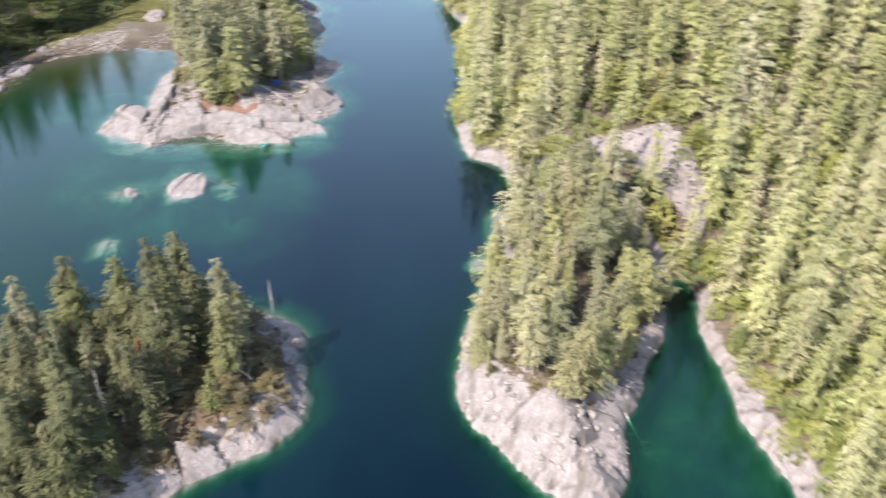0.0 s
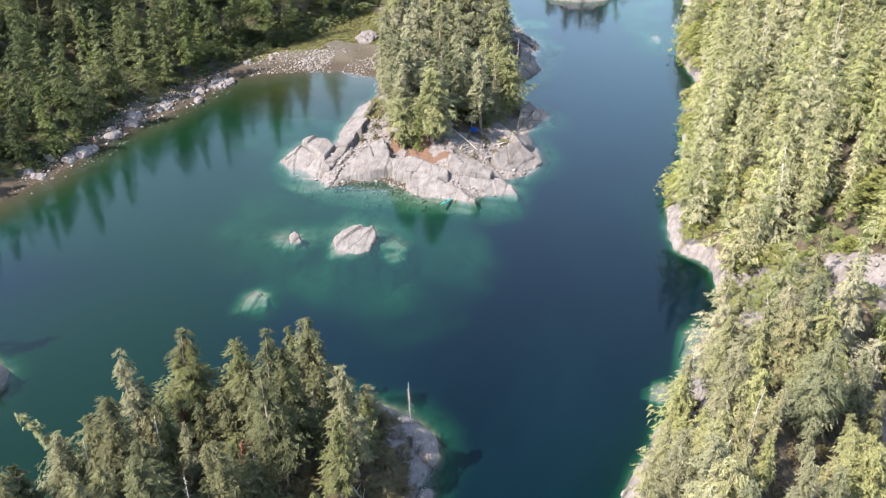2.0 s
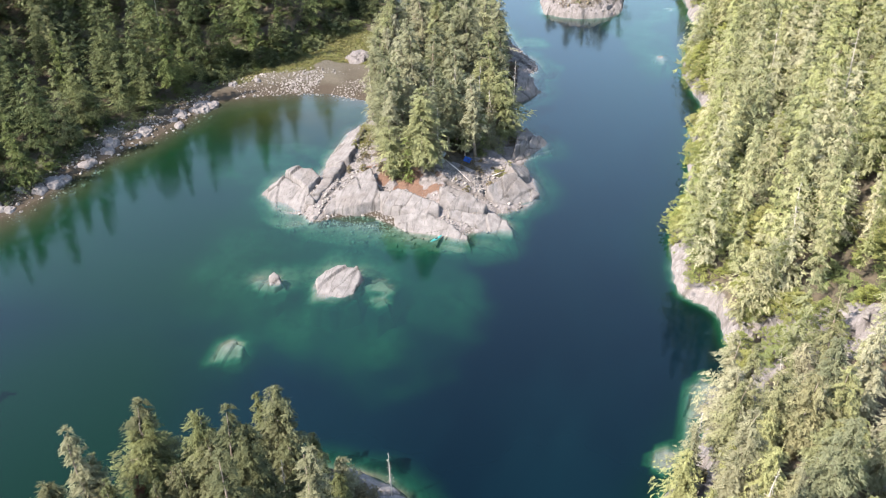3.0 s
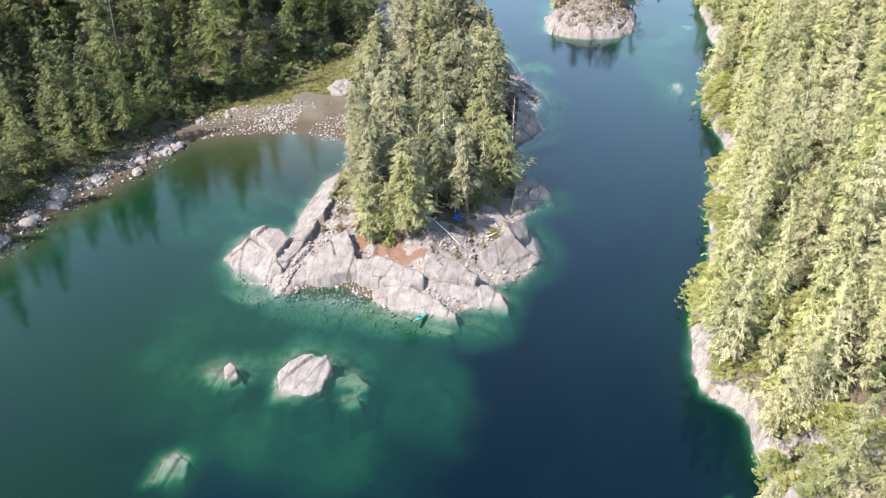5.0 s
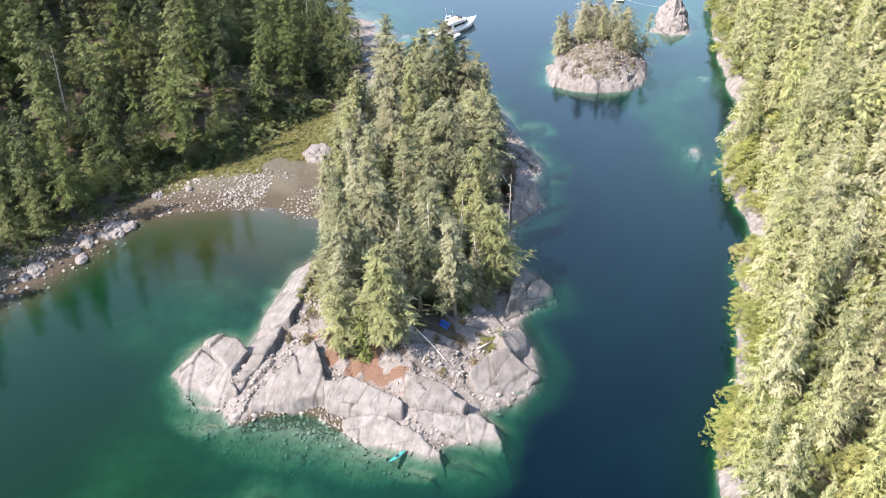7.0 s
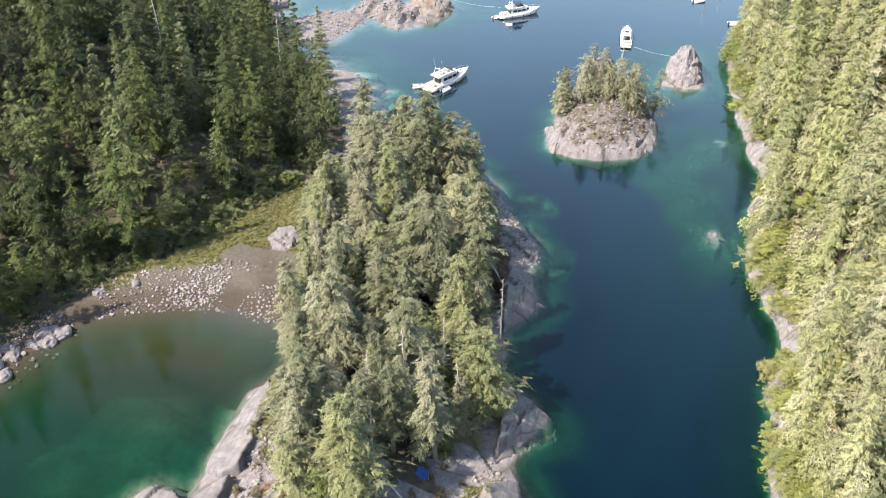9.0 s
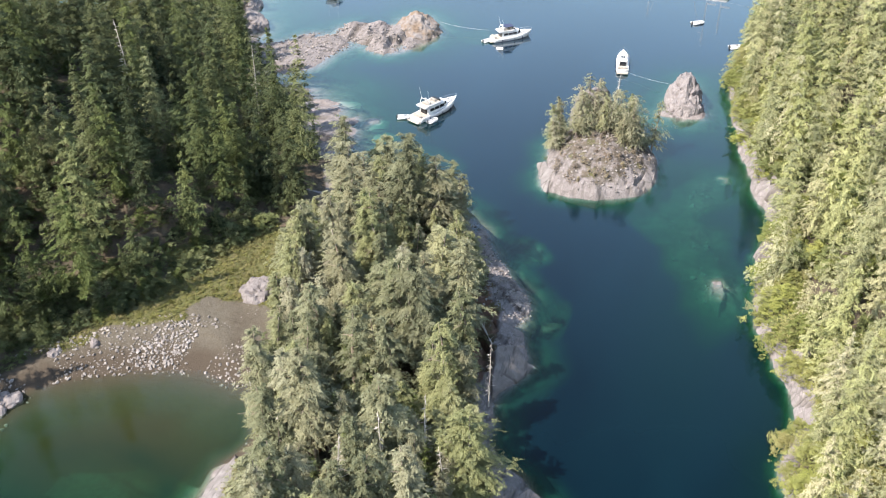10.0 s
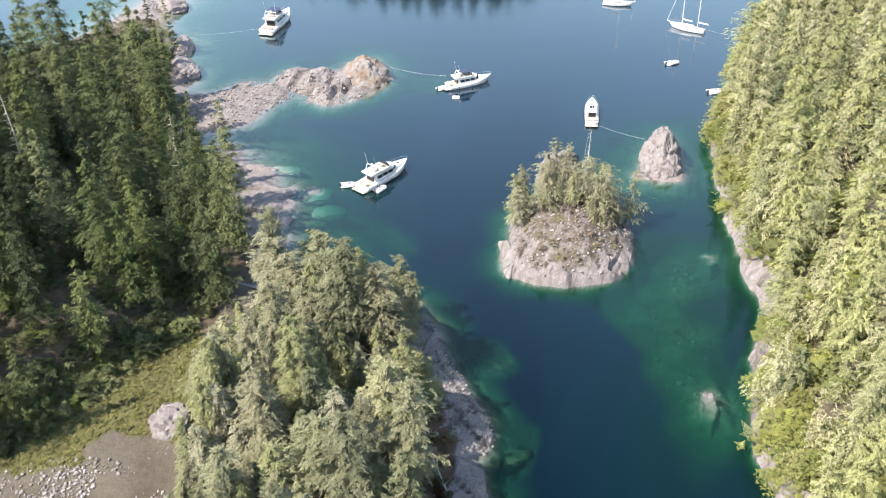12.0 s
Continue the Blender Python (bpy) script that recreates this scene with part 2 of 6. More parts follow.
TINTED = mottled("tinted_glass", (0.012, 0.014, 0.018), (0.02, 0.023, 0.028), 1.0, 0.08)
STEEL = mottled("steel", (0.6, 0.6, 0.6), (0.7, 0.7, 0.7), 4.0, 0.25, 0.9)
NAVY = mottled("navy_paint", (0.01, 0.015, 0.04), (0.015, 0.02, 0.05), 2.0, 0.3)
CANVAS = mottled("canvas", (0.02, 0.03, 0.07), (0.035, 0.045, 0.09), 4.0, 0.85)
CUSHION = mottled("cushion", (0.24, 0.22, 0.2), (0.32, 0.3, 0.27), 4.0, 0.85)
RUBBER = mottled("grey_rubber", (0.36, 0.37, 0.38), (0.44, 0.45, 0.46), 3.0, 0.6)
MOTOR = mottled("black_motor", (0.012, 0.012, 0.013), (0.03, 0.03, 0.03), 3.0, 0.4)
ROPE = mottled("white_rope", (0.34, 0.36, 0.38), (0.42, 0.44, 0.46), 5.0, 0.8)
BLUE_TARP = mottled("blue_tarp", (0.02, 0.10, 0.42), (0.035, 0.15, 0.55), 3.0, 0.5)
TENT_GREY = mottled("grey_tent", (0.22, 0.25, 0.25), (0.32, 0.35, 0.34), 3.0, 0.6)
TEAL_PLASTIC = mottled("teal_plastic", (0.03, 0.2, 0.2), (0.04, 0.27, 0.26), 2.0, 0.4)

# ---- the lie of the land ----
def lattice(ix, iy, k):
    """A random number from 0 to 1 for each point of a lattice."""
    h = (ix.astype(np.int64) * 374761393 + iy.astype(np.int64) * 668265263 + k * 974634217) & 0xFFFFFFFF
    h = ((h ^ (h >> 13)) * 1274126177) & 0xFFFFFFFF
    return ((h ^ (h >> 16)) & 0xFFFFFF) / 0xFFFFFF


def smooth_noise(x, y, k=0):
    ix, iy = np.floor(x), np.floor(y)
    fx, fy = x - ix, y - iy
    fx, fy = fx * fx * (3 - 2 * fx), fy * fy * (3 - 2 * fy)
    a = lattice(ix, iy, k) * (1 - fx) + lattice(ix + 1, iy, k) * fx
    b = lattice(ix, iy + 1, k) * (1 - fx) + lattice(ix + 1, iy + 1, k) * fx
    return a * (1 - fy) + b * fy - 0.5


def rough(x, y, size, octaves=4, k=0):
    return sum(smooth_noise(x / size * 2 ** i + 31 * i, y / size * 2 ** i, k + i) * 0.55 ** i for i in range(octaves))


def blocks(x, y, size, turn, stretch, k):
    """Jointed bedrock: a level for each block, and the distance from its joints."""
    c, s = math.cos(turn), math.sin(turn)
    u, v = (x * c + y * s) / size / stretch, (-x * s + y * c) / size
    iu, iv = np.floor(u), np.floor(v)
    best, second, level = np.full(x.shape, 9.0), np.full(x.shape, 9.0), np.zeros(x.shape)
    for du in (-1, 0, 1):
        for dv in (-1, 0, 1):
            pu, pv = iu + du, iv + dv
            qu, qv = pu + 0.5 + 0.8 * (lattice(pu, pv, k) - 0.5) - u, pv + 0.5 + 0.8 * (lattice(pu, pv, k + 1) - 0.5) - v
            d = np.hypot(qu, qv)
            own = lattice(pu, pv, k + 2) - 0.5 + 1.3 * (lattice(pu, pv, k + 3) - 0.5) * qu + 1.3 * (lattice(pu, pv, k + 4) - 0.5) * qv
            nearer = d < best
            second = np.where(nearer, best, np.minimum(second, d))
            level, best = np.where(nearer, own, level), np.where(nearer, d, best)
    return level, (second - best) * size


def rounded(outline, times=2):
    p = np.array(outline, float)
    for _ in range(times):
        q = np.roll(p, -1, 0)
        p = np.stack((0.78 * p + 0.22 * q, 0.22 * p + 0.78 * q), 1).reshape(-1, 2)
    return p


def inside_by(outline, x, y, reach=70.0):
    """How far each point lies inside the outline; minus: outside."""
    p = outline
    res = np.full(x.shape, -reach)
    near = (x > p[:, 0].min() - reach) & (x < p[:, 0].max() + reach) & (y > p[:, 1].min() - reach) & (y < p[:, 1].max() + reach)
    px, py = x[near], y[near]
    if not px.size:
        return res
    d, within = np.full(px.shape, 1e9), np.zeros(px.shape, bool)
    for (ax, ay), (bx, by) in zip(p, np.roll(p, -1, 0)):
        ex, ey = bx - ax, by - ay
        t = np.clip(((px - ax) * ex + (py - ay) * ey) / (ex * ex + ey * ey + 1e-9), 0, 1)
        d = np.minimum(d, (px - ax - t * ex) ** 2 + (py - ay - t * ey) ** 2)
        if ay != by:
            within ^= ((ay > py) != (by > py)) & (px < ex * (py - ay) / ey + ax)
    res[near] = np.where(within, np.sqrt(d), -np.sqrt(d))
    return res


MAIN_ISLAND = rounded([(-81, 196.6), (-75, 192.6), (-70.4, 193.1), (-66.5, 190.3), (-64, 193), (-57, 195), (-50.4, 193), (-47, 191), (-35.4, 191), (-36.5, 196), (-28.2, 197), (-32.5, 203.6), (-28, 205.5), (-26.1, 211.4), (-29.7, 218.4), (-33.6, 225.4), (-28, 231.5), (-28.6, 235.2), (-35, 240), (-38, 246), (-39, 253),
                       (-34.6, 261.5), (-39.3, 267), (-39.4, 276), (-42.4, 281.6), (-50, 291), (-51, 296), (-56.4, 302), (-62, 306), (-74, 306), (-84, 294), (-90, 278), (-88, 262), (-79, 250), (-72.5, 238), (-73.3, 224), (-72.8, 211.5), (-72.3, 206.5), (-77.5, 209), (-80.6, 204.9)])
LEFT_LAND = rounded([(-170, 20), (-152, 100), (-140, 145), (-129, 168), (-124, 183), (-124, 195), (-119, 206), (-115, 219), (-111, 234), (-101, 241), (-86, 246), (-74, 243), (-66, 262), (-76, 290), (-86, 306), (-89, 318), (-104, 331), (-105, 342), (-112, 345), (-126, 353),
                     (-134, 365), (-139, 374), (-142.5, 384), (-151, 397), (-162, 409), (-167, 416), (-164.5, 427), (-172, 433), (-181, 427), (-183, 414), (-184, 398), (-190, 382), (-206, 370), (-240, 360), (-420, 370), (-2600, 400), (-2600, -600), (-300, -600)])
RIGHT_LAND = rounded([(21, 79), (13, 93), (4, 103), (1.3, 108), (2, 120), (5, 134), (9.6, 147), (12.5, 158), (14.5, 164), (16.5, 170), (12.5, 176), (10.8, 183), (6, 185.5), (3, 193), (1.3, 201), (1.6, 213), (3.6, 224), (1.2, 235), (2, 246), (3.4, 256), (2.6, 264), (-0.4, 276), (-3, 284), (-3, 294), (-2.4, 303), (-1.2, 315), (-4, 323), (-6.6, 335), (-10.3, 356), (-11.5, 376),
                      (-10, 400), (-4, 430), (1, 465), (8, 520), (20, 640), (2600, 700), (2600, -600), (70, -600), (52, 80), (45, 110), (43.4, 130), (44.5, 142), (39, 140), (37.7, 129), (35, 119), (29, 109), (25, 92)])
FRONT_ISLAND = rounded([(-21, 107), (-22, 118), (-27, 129), (-35, 131), (-48, 130), (-58, 124), (-67, 113), (-72, 99), (-73, 84), (-65, 74), (-50, 76), (-40, 88), (-29, 97), (-23, 101)])
WEST_ROCK = rounded([(-92, 115), (-95, 122), (-102, 125), (-112, 122), (-122, 112), (-116, 98), (-102, 96), (-94, 104)])
ISLET = rounded([(-47, 319), (-44, 313.5), (-36, 313), (-29, 315), (-24, 320), (-24, 330), (-27, 339), (-34, 346), (-42, 345), (-48, 334)])
PILLAR_ROCK = rounded([(-26, 354), (-21, 353), (-16.5, 356), (-16, 362), (-18, 371), (-21, 376), (-24, 371), (-26, 361)])
RIDGE_ROCK = rounded([(-117.5, 381), (-118, 387), (-114.4, 390), (-103.5, 390), (-103, 397), (-97.8, 400), (-90.8, 392.5), (-88.6, 386), (-92.4, 379), (-97.8, 371), (-106, 373.5)])
SPIT = rounded([(-138, 361), (-133, 369), (-128, 375.6), (-117.5, 382), (-110, 376), (-113.6, 366), (-115.3, 357), (-122, 351)])
FLAT = rounded([(-112, 344), (-104, 340), (-96, 338), (-92, 328), (-88, 316), (-96, 312), (-106, 330)])
FAR_LAND = rounded([(-2600, 620), (-300, 540), (-190, 512), (-120, 500), (-60, 520), (20, 640), (2600, 700), (2600, 2600), (-2600, 2600)])
RAVINE = rounded([(12, 173), (20, 167), (34, 163), (40, 157), (41, 148), (48, 148), (49, 162), (41, 171), (28, 176), (17, 179)])
# granite slabs that dip into the sea: a seed, then corners x, y, z
SLABS_WEST = [(1, (-81.4, 196.6, -0.3), (-78.2, 201.7, 2.6), (-71.1, 198.4, 2.3), (-70.2, 192.8, -0.2), (-74.2, 192.1, -0.3)),
              (2, (-77.9, 201.9, 3.2), (-76.3, 205.0, 3.6), (-73.5, 204.7, 3.7), (-70.4, 202.2, 3.0), (-70.6, 197.7, 2.9)),
              (3, (-70.2, 194.6, 2.0), (-69.8, 200.9, 2.8), (-69.7, 206.9, 3.0), (-67.8, 209.3, 3.3), (-66.9, 204.8, 3.2), (-68.4, 194.2, 1.7)),
              (4, (-72.9, 211.0, -0.2), (-73.9, 217.8, 0.0), (-73.7, 225.2, 0.2), (-72.3, 230.4, 0.6), (-69.1, 226.6, 2.2), (-68.3, 217.8, 3.0), (-67.3, 211.3, 3.4), (-69.6, 209.5, 2.4))]
SLABS_SOUTH = [(5, (-66.7, 190.0, -0.3), (-66.1, 193.6, 1.8), (-63.3, 200.9, 3.6), (-60.1, 205.8, 4.6), (-56.8, 201.0, 4.3), (-55.4, 197.2, 3.2), (-59.4, 194.7, 1.4), (-63.4, 193.6, 0.7)),
               (6, (-56.1, 198.7, 3.8), (-52.4, 200.1, 4.2), (-47.7, 199.8, 4.1), (-43.0, 198.8, 3.5), (-42.7, 196.9, 2.4), (-46.5, 195.3, 2.1), (-54.2, 196.0, 2.6)),
               (7, (-51.2, 194.2, 1.9), (-45.6, 195.5, 2.3), (-41.1, 195.4, 1.9), (-36.3, 193.2, 0.8), (-34.3, 190.5, -1.7), (-40.0, 189.7, -1.5), (-47.2, 191.3, -0.3), (-50.4, 192.9, 0.5))]
SLABS_EAST = [(8, (-44.5, 203.2, 4.7), (-38.9, 203.0, 4.2), (-34.4, 201.4, 2.8), (-34.8, 200.0, 2.4), (-41.1, 198.5, 3.1), (-43.5, 199.3, 3.6)),
              (9, (-41.5, 198.0, 2.7), (-35.5, 199.4, 2.1), (-32.9, 200.7, 1.8), (-29.7, 199.9, 0.7), (-26.3, 195.1, -1.9), (-31.8, 195.9, -0.7), (-36.7, 196.4, 0.7), (-40.5, 196.6, 1.8)),
              (10, (-35.8, 206.7, 3.0), (-34.2, 211.2, 4.2), (-31.1, 213.9, 4.0), (-28.0, 212.5, 2.4), (-25.9, 212.2, -0.2), (-27.1, 208.1, -0.4), (-30.8, 205.8, 0.3), (-34.1, 205.3, 1.6)),
              (11, (-33.4, 216.0, 4.4), (-31.1, 220.0, 3.0), (-29.9, 220.4, 1.0), (-28.9, 216.6, 1.0), (-30.9, 212.6, 3.6))]
SLABS_NORTH = [(12, (-34.4, 223.5, 0.6), (-34.0, 225.5, 2.8), (-32.6, 230.7, 2.6), (-30.6, 235.1, 1.3), (-28.3, 235.3, -0.2), (-27.2, 232.4, -1.4), (-31.6, 227.1, -1.6)),
               (13, (-34.0, 225.6, 3.4), (-35.1, 231.4, 3.6), (-34.3, 238.4, 1.3), (-31.8, 236.3, 1.0), (-32.6, 228.7, 3.0)),
               (14, (-41.2, 259.3, 4.0), (-38.6, 261.6, 3.4), (-36.2, 260.8, 0.8), (-34.4, 261.8, -0.4), (-36.8, 257.6, -0.6), (-40.0, 252.3, 0.6), (-40.7, 254.6, 3.2)),
               (15, (-27.6, 318.3, -0.3), (-23.8, 320.1, -0.4), (-23.8, 323.9, 0.2), (-25.3, 324.6, 2.4), (-26.4, 321.3, 2.6)),
               (16, (-47.3, 317.9, -0.3), (-48.3, 324.6, 0.5), (-46.3, 322.9, 2.8), (-43.6, 318.8, 3.2), (-43.9, 313.6, 0.6), (-44.8, 313.4, -0.2))]
SUNKEN = [(17, (-67.1, 145.8, -1.4), (-67.3, 151.4, -0.3), (-65.7, 153.0, -0.2), (-63.6, 152.1, -0.5), (-62.2, 148.8, -0.9)),
          (18, (-57.6, 165.8, -1.6), (-58.9, 170.6, -0.2), (-55.4, 173.7, 0.0), (-51.1, 172.9, -0.2), (-49.8, 168.7, -1.2), (-53.8, 166.0, -1.8)),
          (19, (-50.7, 173.8, -1.0), (-47.6, 176.1, -0.7), (-44.1, 174.0, -1.0), (-44.0, 171.2, -1.5), (-47.6, 171.5, -1.2)),
          (20, (-48.1, 169.6, -1.6), (-45.6, 171.0, -1.2), (-43.6, 169.0, -1.8), (-45.4, 167.1, -2.0)),
          (21, (-68.7, 165.7, -2.0), (-67.7, 169.3, -0.3), (-65.4, 170.5, -0.2), (-62.1, 168.7, -1.5), (-64.3, 165.8, -2.0))]
SUNKEN_EAST = [(22, (8.3, 148.6, -1.2), (7.7, 160.4, -0.7), (10.4, 165.4, -0.8), (14.3, 162.6, 0.2), (12.5, 157.5, 0.2), (9.8, 154.2, 0.2), (9.6, 147.5, 0.3)),
               (23, (4.3, 143.5, -0.6), (4.7, 146.7, -0.3), (7.0, 148.4, -0.2), (8.5, 145.7, -0.5), (6.8, 142.5, -0.6)),
               (24, (-9.8, 287.4, -0.8), (-10.0, 291.9, -0.2), (-8.2, 292.7, 0.1), (-7.1, 289.5, -0.4), (-8.1, 286.2, -1.0)),
               (25, (-11.4, 328.0, -0.4), (-10.0, 329.7, -0.3), (-8.4, 328.3, -0.4), (-9.6, 326.8, -0.5)),
               (26, (-94.9, 331.1, -0.6), (-92.0, 334.7, -0.3), (-88.4, 336.0, -0.3), (-87.2, 333.4, -0.5), (-92.0, 329.8, -1.0))]
SEA_ROCKS = [(30, (-56.9, 167.1, 0.1), (-58.4, 170.9, 0.6), (-57.9, 173.8, 1.3), (-56.0, 175.5, 1.6), (-52.3, 176.0, 1.6), (-51.0, 174.6, 1.2), (-50.9, 170.1, 0.5), (-52.5, 167.9, 0.1)),
             (32, (-66.5, 168.2, 0.1), (-67.5, 170.2, 0.6), (-66.9, 171.3, 0.9), (-65.5, 170.7, 0.7), (-64.6, 169.0, 0.4), (-65.4, 167.9, 0.1))]
SLABS = [(row[0], np.array(row[1:])) for row in SLABS_WEST + SLABS_SOUTH + SLABS_EAST + SLABS_NORTH + SUNKEN + SUNKEN_EAST + SEA_ROCKS]


def slab_field(seed, corners, x, y):
    """How far points lie inside a slab's outline, the height of its worn top there, and the distance from its joints."""
    d, height, gaps = np.full(x.shape, -4.0), np.full(x.shape, -30.0), np.full(x.shape, 9.0)
    lo, hi = corners.min(0) - 2.6, corners.max(0) + 2.6
    near = (x > lo[0]) & (x < hi[0]) & (y > lo[1]) & (y < hi[1])
    if not near.any():
        return d, height, gaps
    x, y = x[near], y[near]
    e = inside_by(corners[:, :2], x + 0.55 * rough(x, y, 3.0, 3, 700 + seed), y + 0.55 * rough(x, y, 3.0, 3, 720 + seed), 4.0)
    tilt = np.linalg.lstsq(np.column_stack((corners[:, :2] - corners[0, :2], np.ones(len(corners)))), corners[:, 2], rcond=None)[0]
    top = tilt[0] * (x - corners[0, 0]) + tilt[1] * (y - corners[0, 1]) + tilt[2]
    run = radians((58, 95, 70, 20)[seed % 4])
    level, gap = blocks(x + 0.6 * rough(x, y, 4, 2, 6), y + 0.6 * rough(x, y, 4, 2, 26), 2.6, run, 3.6, 740 + seed)
    top = top + 0.55 * level - 0.16 * np.exp(-(gap / 0.12) ** 2) * (rough(x, y, 3, 2, 750) > -0.1) + 0.3 * rough(x, y, 2.0, 4, 760 + seed)
    d[near], gaps[near] = e, gap
    height[near] = top + np.interp(e, (-1.7, -0.2, 0, 0.12, 0.4, 3.0), (-7.0, -1.6, -0.3, -0.07, 0.0, 0.1))
    return d, height, gaps


STRIKE = radians(52)      # the way in which the bedrock's joints run


def lift(d, *knots):
    """The height at d metres from the shore; knots: distance, height."""
    return np.interp(d, [k[0] for k in knots], [k[1] for k in knots])


LANDS = (
    ("main", MAIN_ISLAND, ((-70, -30), (-9, -15), (-4, -6), (-1.5, -1.5), (0, 0), (2, 0.8), (8, 2.0), (16, 3.8), (30, 7.5), (40, 8.5))),
    ("left", LEFT_LAND, ((-70, -22), (-24, -9), (-9, -2.2), (-4, -0.8), (0, 0), (6, 1.0), (15, 2.0), (24, 4.5), (60, 24), (140, 70), (300, 130))),
    ("right", RIGHT_LAND, ((-70, -30), (-9, -24), (-2.2, -12), (-0.7, -3.5), (0, 0), (1.2, 1.7), (4, 3.6), (14, 9.5), (30, 19), (90, 56), (200, 110), (400, 140))),
    ("front", FRONT_ISLAND, ((-70, -30), (-9, -16), (-3, -6), (-1, -1.2), (0, 0), (2, 1.4), (8, 4.5), (18, 7), (30, 8))),
    ("west", WEST_ROCK, ((-70, -30), (-8, -20), (-3, -6), (0, 0), (2, 1.5), (8, 4), (14, 5))),
    ("islet", ISLET, ((-70, -30), (-6, -10), (-2, -3.4), (-0.5, -0.8), (0, 0), (0.4, 1.3), (1.2, 2.1), (2.5, 2.9), (5, 4.4), (9, 6.4), (16, 7.6))),
    ("pillar", PILLAR_ROCK, ((-70, -30), (-8, -6), (-2, -2), (0, 0), (2, 0.5), (5, 0.8))),
    ("ridge", RIDGE_ROCK, ((-70, -30), (-8, -7), (-2, -1.4), (0, 0), (2, 0.7), (5, 1.6), (9, 2.0))),
    ("spit", SPIT, ((-70, -30), (-8, -5), (-2, -0.7), (0, 0), (4, 0.9), (9, 1.6))),
    ("flat", FLAT, ((-70, -30), (-8, -4), (-2, -0.5), (0, 0), (4, 0.5), (9, 1.0))),
    ("far", FAR_LAND, ((-70, -30), (-10, -6), (0, 0), (4, 2.5), (60, 30), (300, 110))),
)
# shoals: x, y, half width, half length, depth
SHOALS = ((-92, 214, 26, 30, 4.5), (-98, 182, 34, 32, 13.0), (-73, 189, 8, 3.5, 1.7), (-62, 190, 8, 3.2, 1.6), (-50, 190, 8, 3.2, 1.6), (-39, 188, 7, 3.2, 1.5), (-64, 179, 28, 23, 5.0), (-42, 182, 16, 11, 5.0), (-54, 173, 8, 8, 1.2), (-66, 170, 5, 5, 1.5), (-64.3, 148.5, 4.0, 6.0, 4.0), (-48, 163, 26, 20, 5.0), (-76, 160, 34, 20, 9.0), (-14, 312, 13, 40, 5.0), (-12, 304, 10, 30, 3.6), (-22, 352, 11, 10, 3.0), (-9, 291, 3, 4, 1.6), (-100, 346, 16, 16, 4.5), (-76, 318, 12, 8, 4.5), (38, 98, 16, 30, 4.5), (-90, 392, 16, 10, 4.0), (-43, 291, 7, 7, 2.6), (-36, 273, 5, 9, 3.0), (-84, 106, 14, 18, 11.0))


